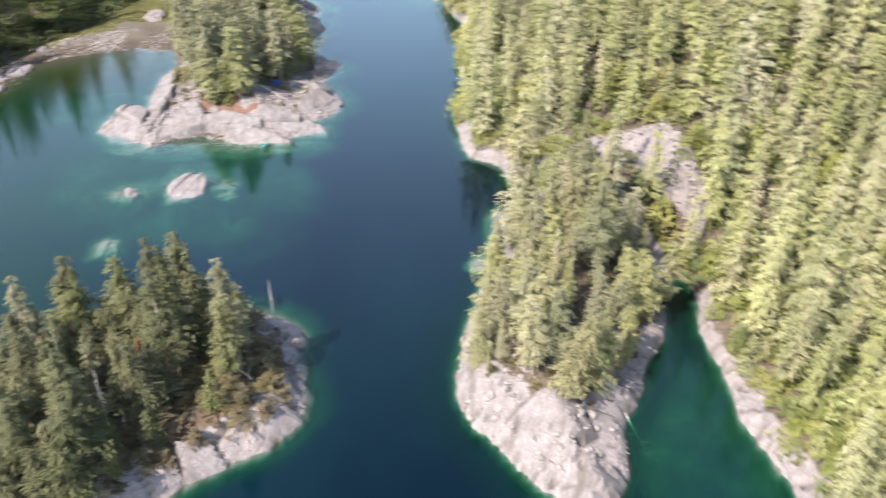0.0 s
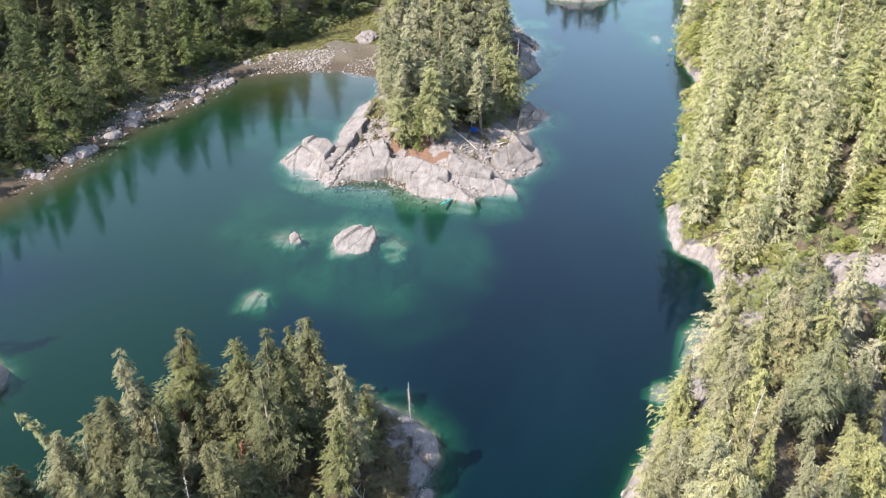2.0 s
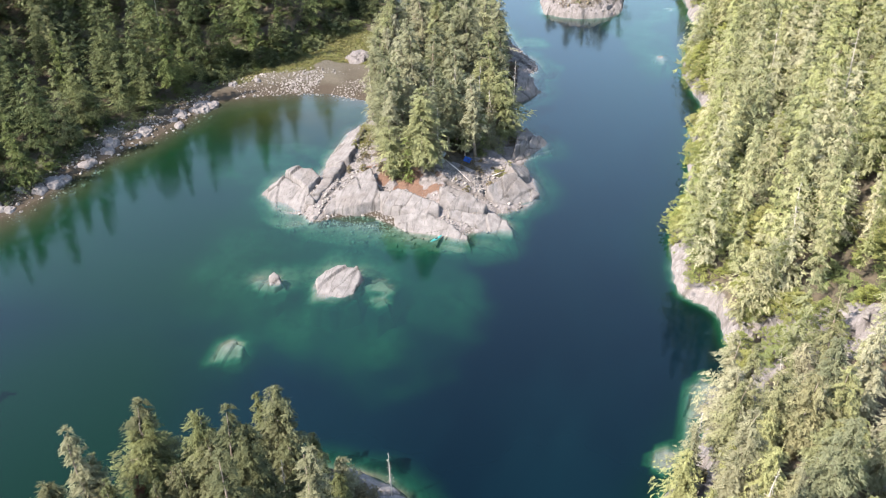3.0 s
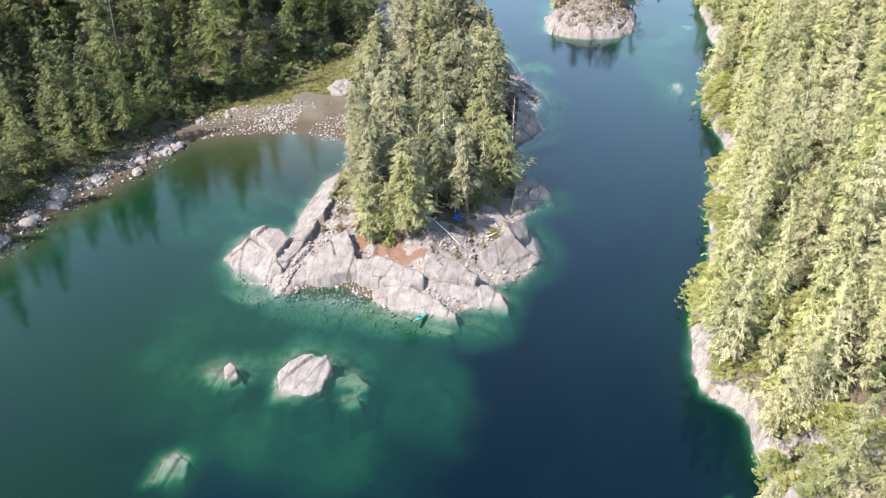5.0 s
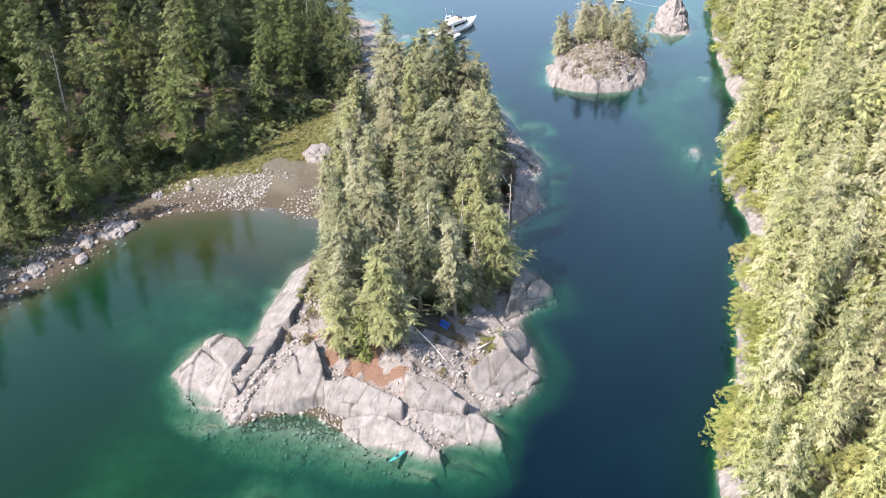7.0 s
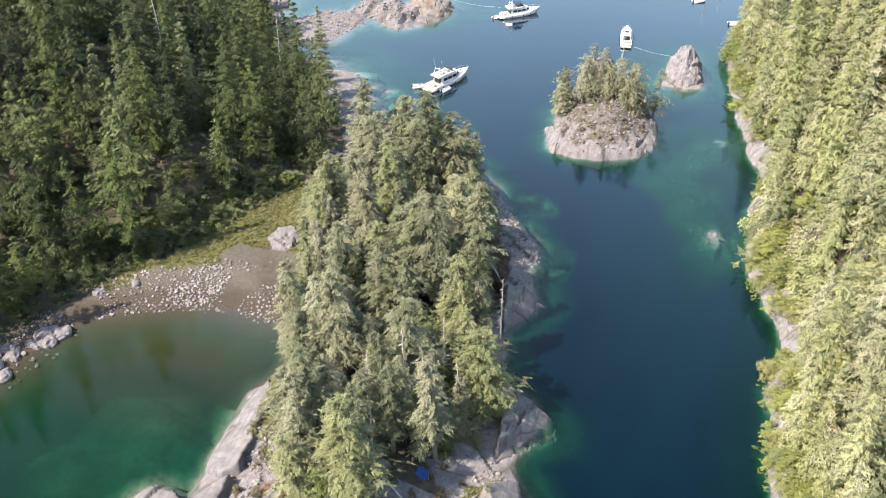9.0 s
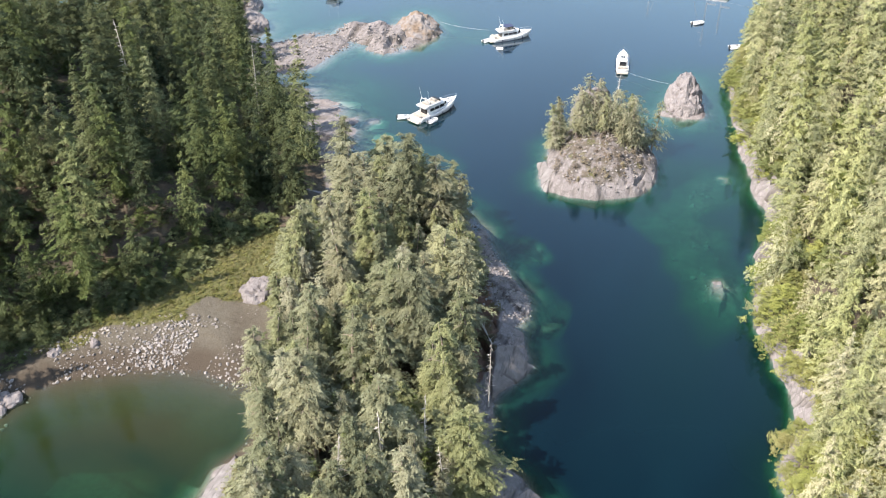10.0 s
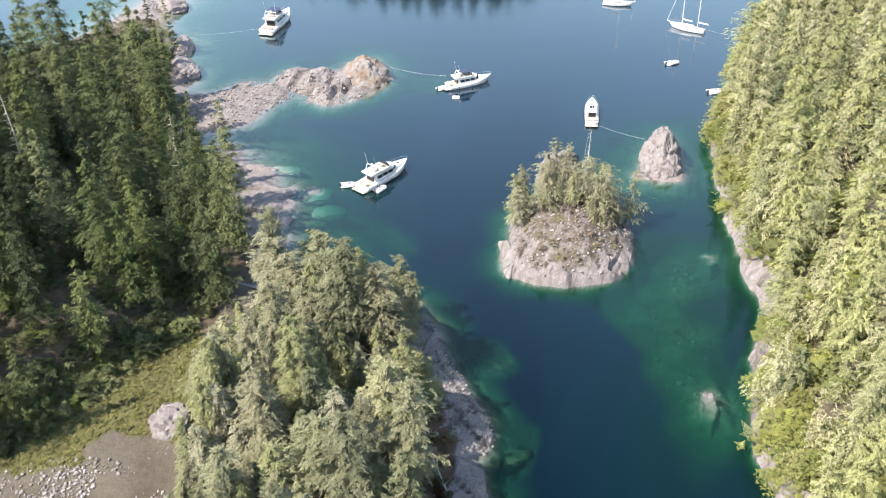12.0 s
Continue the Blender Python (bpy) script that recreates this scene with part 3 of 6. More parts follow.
def land(x, y):
    """Height of the ground, and what covers it: arrays for rock joints, gravel, forest floor and grass."""
    x, y = np.asarray(x, float), np.asarray(y, float)
    wx, wy = x + 2.2 * rough(x, y, 9, 4, 5), y + 2.2 * rough(x, y, 9, 4, 25)
    bed = np.full(x.shape, -24.0) + 5 * rough(x, y, 60, 3, 41)
    ux, uy = wx + 14 * rough(x, y, 26, 3, 35), wy + 14 * rough(x, y, 26, 3, 38)
    for sx, sy, rx, ry, depth in SHOALS:
        q = np.hypot((ux - sx) / rx, (uy - sy) / ry) if rx > 9 else np.hypot((wx - sx) / rx, (wy - sy) / ry)
        t = np.clip(1.6 - q, 0, 1.2) / 1.2
        bed = np.maximum(bed, bed + (-depth - bed) * (t * t * (3 - 2 * t)))
    bed += 2.2 * rough(x, y, 7, 4, 47)
    height = bed
    shore = {}
    for name, outline, profile in LANDS:
        d = inside_by(outline, wx, wy, 70.0 if name not in ("left", "right", "far") else 400.0)
        shore[name] = d
        height = np.maximum(height, lift(d, *profile))
    d = shore["main"]
    apron = inside_by(rounded([(-83, 196), (-77, 189), (-67, 185), (-54, 184.5), (-44, 186), (-33, 188), (-27, 193), (-36, 197), (-60, 197), (-74, 195)]), wx, wy, 30.0)
    height = np.maximum(height, lift(apron, (-30, -30), (-5, -9), (0, -3.0), (3, -1.5), (7, -0.5)))
    # a low neck of gravel joins the main island to the left shore
    neck = inside_by(rounded([(-118, 222), (-111, 236), (-101, 243), (-86, 247), (-75, 245), (-84, 262), (-92, 284), (-92, 296), (-104, 262), (-116, 242)]), wx, wy)
    low = np.clip((neck + 6) / 10, 0, 1)
    height = np.where((height > 0) & (d < 8), height * (1 - low) + np.minimum(height, 0.35 + 0.13 * np.maximum(neck, 0)) * low, height)
    gravel = np.clip(np.maximum((neck + 10) / 8, np.where((shore["left"] > -16) & (shore["left"] < 12) & (y < 300) & (d < 2), 1.0, 0.0)), 0, 1)
    gravel = np.maximum(gravel, 0.3 * np.clip(shore["spit"] / 2 + 1, 0, 1) * (shore["ridge"] < 1))
    inlet = inside_by(rounded([(-67, 189), (-60, 192), (-52, 192), (-49, 195), (-57, 198), (-64, 196)]), wx, wy, 20.0)
    gravel = np.maximum(gravel, np.clip(inlet / 1.5 + 0.6, 0, 1))
    height = np.where(inlet > 0, np.minimum(height, 0.15 + 0.16 * inlet), height)
    wide = np.where(y < 214, 17.0, 7.5) + 5 * rough(x, y, 8, 3, 61)
    duff = np.clip((d - wide) / 3, 0, 1) * (neck < 2)
    for name, edge in (("front", 4.6), ("right", 1.8), ("left", 11.0), ("far", 3.0), ("west", 2.0)):
        duff = np.maximum(duff, np.clip((shore[name] - edge - 4 * rough(x, y, 7, 3, 66)) / 3, 0, 1) * (neck < 0) * (d < -2))
    duff *= np.where((y < 175) & (x < 44), np.clip((shore["right"] - 7 - 7 * rough(x, y, 10, 3, 67)) / 2, 0, 1), 1.0) * np.where(shore["right"] > 0, 1, 0) + (shore["right"] <= 0)
    duff = np.maximum(duff, np.clip((shore["left"] - 2.5 - 3 * rough(x, y, 7, 3, 69)) / 3, 0, 1) * (y > 300) * (shore["flat"] < 0) * (shore["spit"] < -2))
    ravine = inside_by(RAVINE, wx, wy, 20.0)
    duff *= 1 - np.clip(ravine / 2 + 1, 0, 1)
    height = height - 2.0 * np.clip(ravine / 4, 0, 1) * (height > 3)
    gully = inside_by(rounded([(35, 161), (46, 160), (51, 142), (45, 133), (39, 142)]), wx, wy, 20.0)
    height = np.where(height > 1.5, np.maximum(height - 6.0 * np.clip(gully / 4, 0, 1), 1.0), height)
    # Dark forest-floor colour along the gully paints in its shade.
    duff = np.maximum(duff, 0.9 * np.clip(gully / 2, 0, 1))
    islet = np.clip((shore["islet"] - 2.2 - 4 * rough(x, y, 4, 3, 68)) / 2, 0, 1)
    duff = np.maximum(duff, 0.54 * islet)
    meadow = inside_by(rounded([(-122, 240), (-111, 243), (-101, 250), (-93, 258), (-88, 263), (-80, 260), (-80, 268), (-86, 284), (-92, 290), (-99, 278), (-107, 260), (-116, 248)]), wx, wy)
    grass = np.clip((meadow + 0.5 + 4 * rough(x, y, 5, 3, 71)) / 2, 0, 1)
    grass = np.maximum(grass, 0.6 * np.clip(3.0 * rough(x, y, 6, 3, 73) - 0.35, 0, 1) * np.clip((d - 9) / 3, 0, 1) * (neck < 1))
    grass = np.maximum(grass, 0.45 * np.clip(4.0 * rough(x, y, 3, 3, 75), 0, 1) * islet)
    rock = np.clip(1 - np.maximum(np.maximum(gravel, duff), grass), 0, 1) * np.clip(1 + height / 5, 0.15, 1) * (np.maximum.reduce([shore[k] for k in shore]) > -14)
    bx, by = x + 0.9 * rough(x, y, 5, 2, 6), y + 0.9 * rough(x, y, 5, 2, 26)
    west, east = blocks(bx, by, 4.8, radians(98), 2.4, 80), blocks(bx, by, 5.2, radians(150), 1.9, 85)
    side = x + 9 * rough(x, y, 14, 2, 99) > -54
    l1, e1 = np.where(side, east[0], west[0]), np.where(side, east[1], west[1])
    l2, e2 = blocks(bx, by, 1.5, radians(120), 1.6, 90)
    rubble = np.clip(0.2 + 4.0 * rough(x, y, 9, 3, 97), 0.06, 1.0)
    size = np.clip(0.35 + height / 4, 0.3, 1.0) * np.where(shore["islet"] > -4, 0.5, 1.0) * np.where((d > -6) & (y < 242), 0.4, 1.0)
    cut1, cut2 = np.exp(-(e1 / 0.4) ** 2), np.exp(-(e2 / 0.25) ** 2) * rubble
    height = height + rock * size * (2.5 * l1 + 0.9 * l2 * rubble - 0.8 * cut1 - 0.35 * cut2) + (0.04 + 0.25 * duff + 0.5 * gravel * (shore["spit"] > 0)) * rough(x, y, 3, 3, 95)
    for seed, corners in SLABS:
        within, top, _ = slab_field(seed, corners, x, y)
        height = np.where(within > 0, np.minimum(height, top - 0.35), height)
    crack = rock * np.maximum(cut1, 0.7 * cut2)
    litter = np.clip(inside_by(rounded([(-63, 210), (-59, 204.5), (-53, 201.5), (-48, 201), (-44, 199.5), (-43, 203), (-46, 210), (-54, 213)]), wx, wy, 20.0) / 3.5 + 0.45, 0, 1)
    litter *= np.clip(0.62 + 3.2 * rough(x, y, 2.4, 3, 121), 0, 1)
    litter = np.maximum(litter, 0.8 * np.clip(inside_by(rounded([(-47, 244), (-41.5, 254), (-42.5, 268), (-47, 280), (-54, 280), (-54, 254)]), wx, wy, 20.0) / 2 + 0.5, 0, 1))
    return height, {"litter": litter, "crack": crack, "gravel": gravel, "duff": duff, "grass": grass}, shore


def stretch(*runs):
    """Grid lines in runs of (from, to, step), then ever wider apart."""
    mid = [runs[0][0]]
    for lo, hi, step in runs:
        n = round((hi - lo) / step)
        mid += [lo + (hi - lo) * (k + 1) / n for k in range(n)]
    out, g = [], 0.9
    while not out or out[-1] < 2600:
        g *= 1.3
        out.append((out[-1] if out else 0) + g)
    return np.array([mid[0] - v for v in reversed(out)] + mid + [mid[-1] + v for v in out])


def sheet(name, xs, ys, z, material, fields, smooth=True):
    """A grid over xs and ys with heights z and named values at its points."""
    nx, ny = len(xs), len(ys)
    gx, gy = np.meshgrid(xs, ys)
    i = np.arange(nx * ny).reshape(ny, nx)
    quads = np.stack((i[:-1, :-1], i[:-1, 1:], i[1:, 1:], i[1:, :-1]), -1).reshape(-1, 4)
    me = raw_mesh(name, np.stack((gx.ravel(), gy.ravel(), z.ravel()), 1), quads, material, smooth)
    for key, values in fields.items():
        me.attributes.new(key, "FLOAT", "POINT").data.foreach_set("value", np.ascontiguousarray(values.ravel(), np.float32))
    return new(name, me)


def raw_mesh(name, points, faces, material, smooth=False, normals=None):
    """A mesh from arrays of points and of faces with the same number of corners."""
    me = bpy.data.meshes.new(name)
    faces = np.ascontiguousarray(faces, np.int32)
    k = faces.shape[1]
    me.vertices.add(len(points)), me.loops.add(faces.size), me.polygons.add(len(faces))
    me.vertices.foreach_set("co", np.ascontiguousarray(points, np.float32).ravel())
    me.loops.foreach_set("vertex_index", faces.ravel())
    me.polygons.foreach_set("loop_start", np.arange(0, faces.size, k, dtype=np.int32))
    me.polygons.foreach_set("use_smooth", np.full(len(faces), smooth))
    me.update(calc_edges=True)
    if normals is not None:
        me.attributes.new("custom_normal", "FLOAT_VECTOR", "POINT").data.foreach_set("vector", np.ascontiguousarray(normals, np.float32).ravel())
        me.update()
    me.materials.append(material)
    return me


gx, gy = stretch((-132, -86, 1.0), (-86, -22, 0.45), (-22, 58, 0.8)), stretch((78, 132, 0.75), (132, 186, 1.1), (186, 240, 0.45), (240, 300, 0.6), (300, 402, 0.85))
GX, GY = np.meshgrid(gx, gy)
gz, cover, _ = land(GX, GY)
gz[1:-1, 1:-1] = 0.84 * gz[1:-1, 1:-1] + 0.04 * (gz[:-2, 1:-1] + gz[2:, 1:-1] + gz[1:-1, :-2] + gz[1:-1, 2:])
stone_faces = (cover["gravel"] + cover["duff"] + cover["grass"] < 0.4) & (gz > -3)
ground = tagged(sheet("ground", gx, gy, gz, GROUND, cover), "pale fractured granite shores, brown forest floor and sea bed", "ground", kind="structure")
ground.data.polygons.foreach_set("use_smooth", ~stone_faces[:-1, :-1].ravel())
for seed, corners in SLABS:
    step = 0.2
    sx, sy = np.arange(corners[:, 0].min() - 2, corners[:, 0].max() + 2, step), np.arange(corners[:, 1].min() - 2, corners[:, 1].max() + 2, step)
    SX, SY = np.meshgrid(sx, sy)
    within, top, gap = slab_field(seed, corners, SX, SY)
    ob = sheet("rock_slab", sx, sy, top, SLAB, {"crack": np.exp(-(gap / 0.1) ** 2) * (rough(SX, SY, 3, 2, 750) > -0.1)})
    bm = bmesh.new()
    bm.from_mesh(ob.data)
    keep = (within > -1.5).ravel()
    bm.verts.ensure_lookup_table()
    bmesh.ops.delete(bm, geom=[v for v in bm.verts if not keep[v.index]], context="VERTS")
    bm.to_mesh(ob.data), bm.free()
    if seed > 29:
        tagged(ob, "pale worn granite rock rising from the teal shallows", "rock")
    elif corners[:, 2].max() < 0.35:
        tagged(ob, "pale granite rock just under the clear water", "rock", "sunken rocks")
    else:
        tagged(ob, "pale granite slab with hairline joints dipping into the sea", "rock", "granite slabs of the shore")
xs, ys = stretch((-150, -88, 1.8), (-88, -22, 0.7), (-22, 62, 1.4)), stretch((60, 140, 1.8), (140, 182, 1.1), (182, 242, 0.7), (242, 470, 1.6))
WX, WY = np.meshgrid(xs, ys)
wz, _, wshore = land(WX, WY)
for seed, corners in SLABS:
    within, top, _ = slab_field(seed, corners, WX, WY)
    wz = np.where(within > -1.5, np.maximum(wz, top), wz)
bay = np.clip(1.4 - np.hypot((WX + 98) / 32, (WY - 216) / 40), 0, 1)
bay = np.maximum(bay, 0.95 * np.clip(1.5 - np.hypot((WX + 92) / 32, (WY - 174) / 26), 0, 1))
bay = np.maximum(bay, 0.5 * np.clip(1.3 - np.hypot((WX + 12) / 14, (WY - 305) / 50), 0, 1))
bay = np.maximum(bay, 0.8 * np.clip(1.5 - np.hypot((WX + 84) / 24, (WY - 120) / 45), 0, 1))
# Green strip along the east shore, painted for the reflection of its trees.
bay = np.maximum(bay, 0.5 * np.clip(1.1 + wshore["right"] / 9, 0, 1))
silt = np.maximum(np.clip(1.35 - np.hypot((WX + 92) / 30, (WY - 242) / 22), 0, 1), 0.8 * np.clip(1 + wshore["left"] / 11, 0, 1) * (WY < 262))
# "cove" grows northwards and blends in the painted sky reflection.
water = tagged(sheet("water", xs, ys, np.zeros(WX.shape), WATER, {"depth": np.clip(-wz, 0.0, 40), "green": bay, "cove": np.clip((WY - 262) / 130, 0, 1), "silt": silt}), "calm clear sea, teal shallows and navy deeps", "water", kind="structure")
water.visible_shadow = False

# ---- trees ----
def part(name, data, parent, label="", kind=""):
    ob = new(name, data)
    ob.parent = parent
    return tagged(ob, label, kind=kind)


def faced(p, normals):
    """Triangles over each three points, turned so that they face the way of their normals."""
    t = np.arange(len(p)).reshape(-1, 3)
    g = np.cross(p[t[:, 1]] - p[t[:, 0]], p[t[:, 2]] - p[t[:, 0]])
    back = (g * normals[t[:, 0]]).sum(1) < 0
    t[back] = t[back][:, ::-1]
    return t


def crown_arrays(rng, height, base, radius, layers, spread, sprays, size, gaps=0.12, tip=1.05):
    """A conifer's crown: drooping boughs in uneven whorls, each of many narrow sprays. Points, triangles and soft normals."""
    lean = rng.normal(0, 0.012, 2)
    turn, lop = rng.uniform(0, 6.28), rng.uniform(0, 6.28)
    bulge = [rng.uniform(0.75, 1.25) for _ in range(7)]
    rows = []
    for i in range(layers):
        u = min(max((i + rng.uniform(-0.4, 0.4)) / layers, 0.0), 0.995)
        z = height * (base + (1 - base) * u)
        r = radius * ((1 - u) ** tip * (0.5 + 0.5 * min(1, u * 4)) + 0.03) * rng.uniform(0.8, 1.15) * bulge[int(u * 6.99)]
        for _ in range(max(3, int(round(spread * (0.5 + 0.5 * (1 - u)))))):
            turn += 2.4 + rng.normal(0, 0.25)
            if rng.random() < gaps:
                continue
            reach = r * rng.uniform(0.6, 1.25) * (1 + 0.25 * math.cos(turn - lop))
            rows.append((u, z, turn, reach, rng.uniform(0.1, 0.5)))
    u, z, turn, reach, droop = (np.repeat(c, sprays) for c in np.array(rows).T)
    n = len(u)
    f = (np.tile(np.arange(sprays), len(rows)) + rng.uniform(0.3, 1.0, n)) / sprays
    side = rng.normal(0, 0.16, n) * reach * (0.35 + 0.6 * f)
    c, s = np.cos(turn), np.sin(turn)
    o = np.stack((c * reach * f - s * side + lean[0] * z, s * reach * f + c * side + lean[1] * z, z + 0.14 * reach * f - droop * reach * f * f + rng.normal(0, 0.12, n)), 1)
    a = turn + rng.normal(0, 0.7, n)
    w = size * rng.uniform(0.65, 1.4, n) * (0.72 + 0.4 * (1 - u))
    fall = rng.uniform(0.0, 1.2, n)
    d = np.stack((np.cos(a), np.sin(a), -fall), 1) * w[:, None]
    cross = np.stack((-np.sin(a), np.cos(a), rng.normal(0, 0.6, n)), 1) * (0.24 * w)[:, None]
    p = np.stack((o - 0.3 * d + cross, o - 0.3 * d - cross, o + 0.7 * d), 1).reshape(-1, 3)
    out = np.stack((c, s, np.full(n, 0.7)), 1) + 0.24 * rng.normal(0, 1, (n, 3))
    normals = np.repeat(out / np.linalg.norm(out, axis=1)[:, None], 3, 0)
    return p, faced(p, normals), normals


def tapered(bm, p0, p1, r0, r1, n=6):
    """A tapered round bar between two points, added to bm."""
    a, b = Vector(p0), Vector(p1)
    m = (b - a).to_track_quat("Z", "Y").to_matrix()
    rings = []
    for p, r in ((a, r0), (b, r1)):
        rings.append([bm.verts.new(p + m @ Vector((r * math.cos(6.2832 * i / n), r * math.sin(6.2832 * i / n), 0))) for i in range(n)])
    for i in range(n):
        bm.faces.new((rings[0][i], rings[0][(i + 1) % n], rings[1][(i + 1) % n], rings[1][i]))
    bm.faces.new(rings[0][::-1]), bm.faces.new(rings[1])


def bm_mesh(name, bm, material, smooth=False):
    me = bpy.data.meshes.new(name)
    bmesh.ops.recalc_face_normals(bm, faces=bm.faces)
    bm.to_mesh(me), bm.free()
    me.materials.append(material)
    if smooth:
        me.polygons.foreach_set("use_smooth", np.full(len(me.polygons), True))
    return me


def trunk_mesh(rng, height, r, dead=0, material=None):
    bm = bmesh.new()
    bend = [Vector((rng.normal(0, 0.006) * height * k, rng.normal(0, 0.006) * height * k, height * k / 3 - (0.6 if k == 0 else 0))) for k in range(4)]
    for k in range(3):
        tapered(bm, bend[k], bend[k + 1], r * (1 - 0.32 * k), r * (1 - 0.32 * (k + 1)) + 0.02)
    for i in range(dead):
        f = rng.uniform(0.25, 0.97)
        a, l = rng.uniform(0, 6.28), rng.uniform(0.06, 0.16) * height * (1.15 - f)
        o = bend[0].lerp(bend[3], f)
        tapered(bm, o, o + Vector((l * math.cos(a), l * math.sin(a), rng.uniform(-0.35, 0.25) * l)), 0.05, 0.015, 3)
    return bm_mesh("trunk", bm, material or BARK)


def conifer(seed, height, base, radius, layers, spread, sprays, size, needles, label, gaps=0.12, tip=1.05, dead=6):
    rng = np.random.default_rng(seed)
    p, t, nn = crown_arrays(rng, height, base, radius, layers, spread, sprays, size, gaps, tip)
    tree = tagged(new("conifer"), label, "tree")
    part("trunk", trunk_mesh(rng, height * 0.96, 0.011 * height + 0.05, dead), tree)
    part("crown", raw_mesh("crown", p, t, needles, normals=nn), tree)
    return tree


FAR_OFF = pose(0, 0, -400)
KINDS = [
    conifer(1, 20, 0.14, 3.2, 24, 8, 22, 0.78, NEEDLES, "tall green conifer with drooping boughs on the rocky shore", gaps=0.24, tip=0.56),
    conifer(2, 22, 0.26, 2.7, 24, 8, 20, 0.76, NEEDLES, "slender olive-green conifer with a bare lower trunk", gaps=0.3, dead=14, tip=0.50),
    conifer(3, 17, 0.1, 3.6, 21, 9, 22, 0.80, NEEDLES, "broad bushy green cedar among other trees", tip=0.44, gaps=0.22),
    conifer(4, 24, 0.34, 2.7, 24, 8, 20, 0.76, NEEDLES, "tall thin grey-green conifer with dead lower branches", gaps=0.36, dead=22, tip=0.46),
    conifer(5, 14, 0.06, 2.7, 19, 8, 20, 0.71, NEEDLES, "young pointed green conifer growing on rock", tip=0.85, gaps=0.18),
    conifer(6, 19, 0.18, 2.7, 21, 7, 20, 0.76, NEEDLES, "ragged grey-green conifer with a thin crown", gaps=0.42, dead=16, tip=0.54),
]
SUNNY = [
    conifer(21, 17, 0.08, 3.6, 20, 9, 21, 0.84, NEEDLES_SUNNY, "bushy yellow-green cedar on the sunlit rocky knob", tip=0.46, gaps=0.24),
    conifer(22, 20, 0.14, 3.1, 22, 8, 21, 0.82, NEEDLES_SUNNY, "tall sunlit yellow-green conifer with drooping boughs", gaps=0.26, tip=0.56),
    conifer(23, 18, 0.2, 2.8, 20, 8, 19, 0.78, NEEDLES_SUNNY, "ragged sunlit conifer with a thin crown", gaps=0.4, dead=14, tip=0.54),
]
SHADE_TINTED = [
    conifer(41, 20, 0.1, 3.5, 24, 9, 20, 0.84, NEEDLES_NEAR_SHADE, "tall green conifer crowded on the near island, darkened for shade", gaps=0.24, tip=0.52),
    conifer(42, 17, 0.06, 3.8, 21, 9, 20, 0.84, NEEDLES_NEAR_SHADE, "broad green cedar on the near island, darkened for shade", tip=0.44, gaps=0.24),
    conifer(43, 22, 0.22, 2.9, 23, 8, 19, 0.80, NEEDLES_NEAR_SHADE, "ragged conifer with a bare lower trunk, darkened for shade", gaps=0.36, dead=18, tip=0.54),
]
GREYISH = [
    conifer(31, 16, 0.05, 4.2, 16, 9, 20, 0.76, NEEDLES_GREY, "stunted grey-green conifer with a broad crown on the islet", tip=0.42, gaps=0.42, dead=12),
    conifer(32, 17, 0.12, 3.3, 17, 8, 18, 0.76, NEEDLES_GREY, "wind-thinned grey-green conifer on the islet", tip=0.44, gaps=0.48, dead=18),
]
RUSTY = conifer(7, 10, 0.1, 2.0, 20, 7, 15, 0.7, RUST, "small dying conifer with rust-red needles", gaps=0.3)
BARE = tagged(new("dead_tree"), "bare grey dead tree with broken branches", "tree")
part("trunk", trunk_mesh(np.random.default_rng(8), 15, 0.2, 44, DEADWOOD), BARE)
GREEN = KINDS[:6]
KINDS += [RUSTY, BARE, *SUNNY, *GREYISH, *SHADE_TINTED]
for k in KINDS:
    k.matrix_basis = FAR_OFF


def scatter(outline, spacing, seed, keep=None):
    """Uneven places inside an outline, about spacing apart: x, y."""
    rng = np.random.default_rng(seed)
    x0, y0, x1, y1 = outline[:, 0].min(), outline[:, 1].min(), outline[:, 0].max(), outline[:, 1].max()
    u, v = np.meshgrid(np.arange(x0, x1, spacing), np.arange(y0, y1, spacing * 0.87))
    u = u + (np.arange(u.shape[0]) % 2)[:, None] * spacing / 2
    u, v = (u + rng.uniform(-0.42, 0.42, u.shape) * spacing).ravel(), (v + rng.uniform(-0.42, 0.42, v.shape) * spacing).ravel()
    ok = inside_by(outline, u, v) > 0
    if keep is not None:
        ok &= keep(u, v)
    return u[ok], v[ok]


def plant(kinds, xs, ys, seed, lo, hi, group, lean=0.03, wide=1.0):
    """One tree of its own at each place."""
    rng = np.random.default_rng(seed)
    zs = land(xs, ys)[0]
    for x, y, z in zip(xs, ys, zs):
        if z < 0.4:
            continue
        s = rng.uniform(lo, hi)
        w = s * wide * rng.uniform(0.85, 1.2)
        turn = Euler((rng.normal(0, lean), rng.normal(0, lean), rng.uniform(0, 6.28)))
        t = copy_thing(kinds[rng.integers(len(kinds))], Matrix.LocRotScale((x, y, z - 0.15), turn, (w, w, s)))
        tagged(t, group=group)


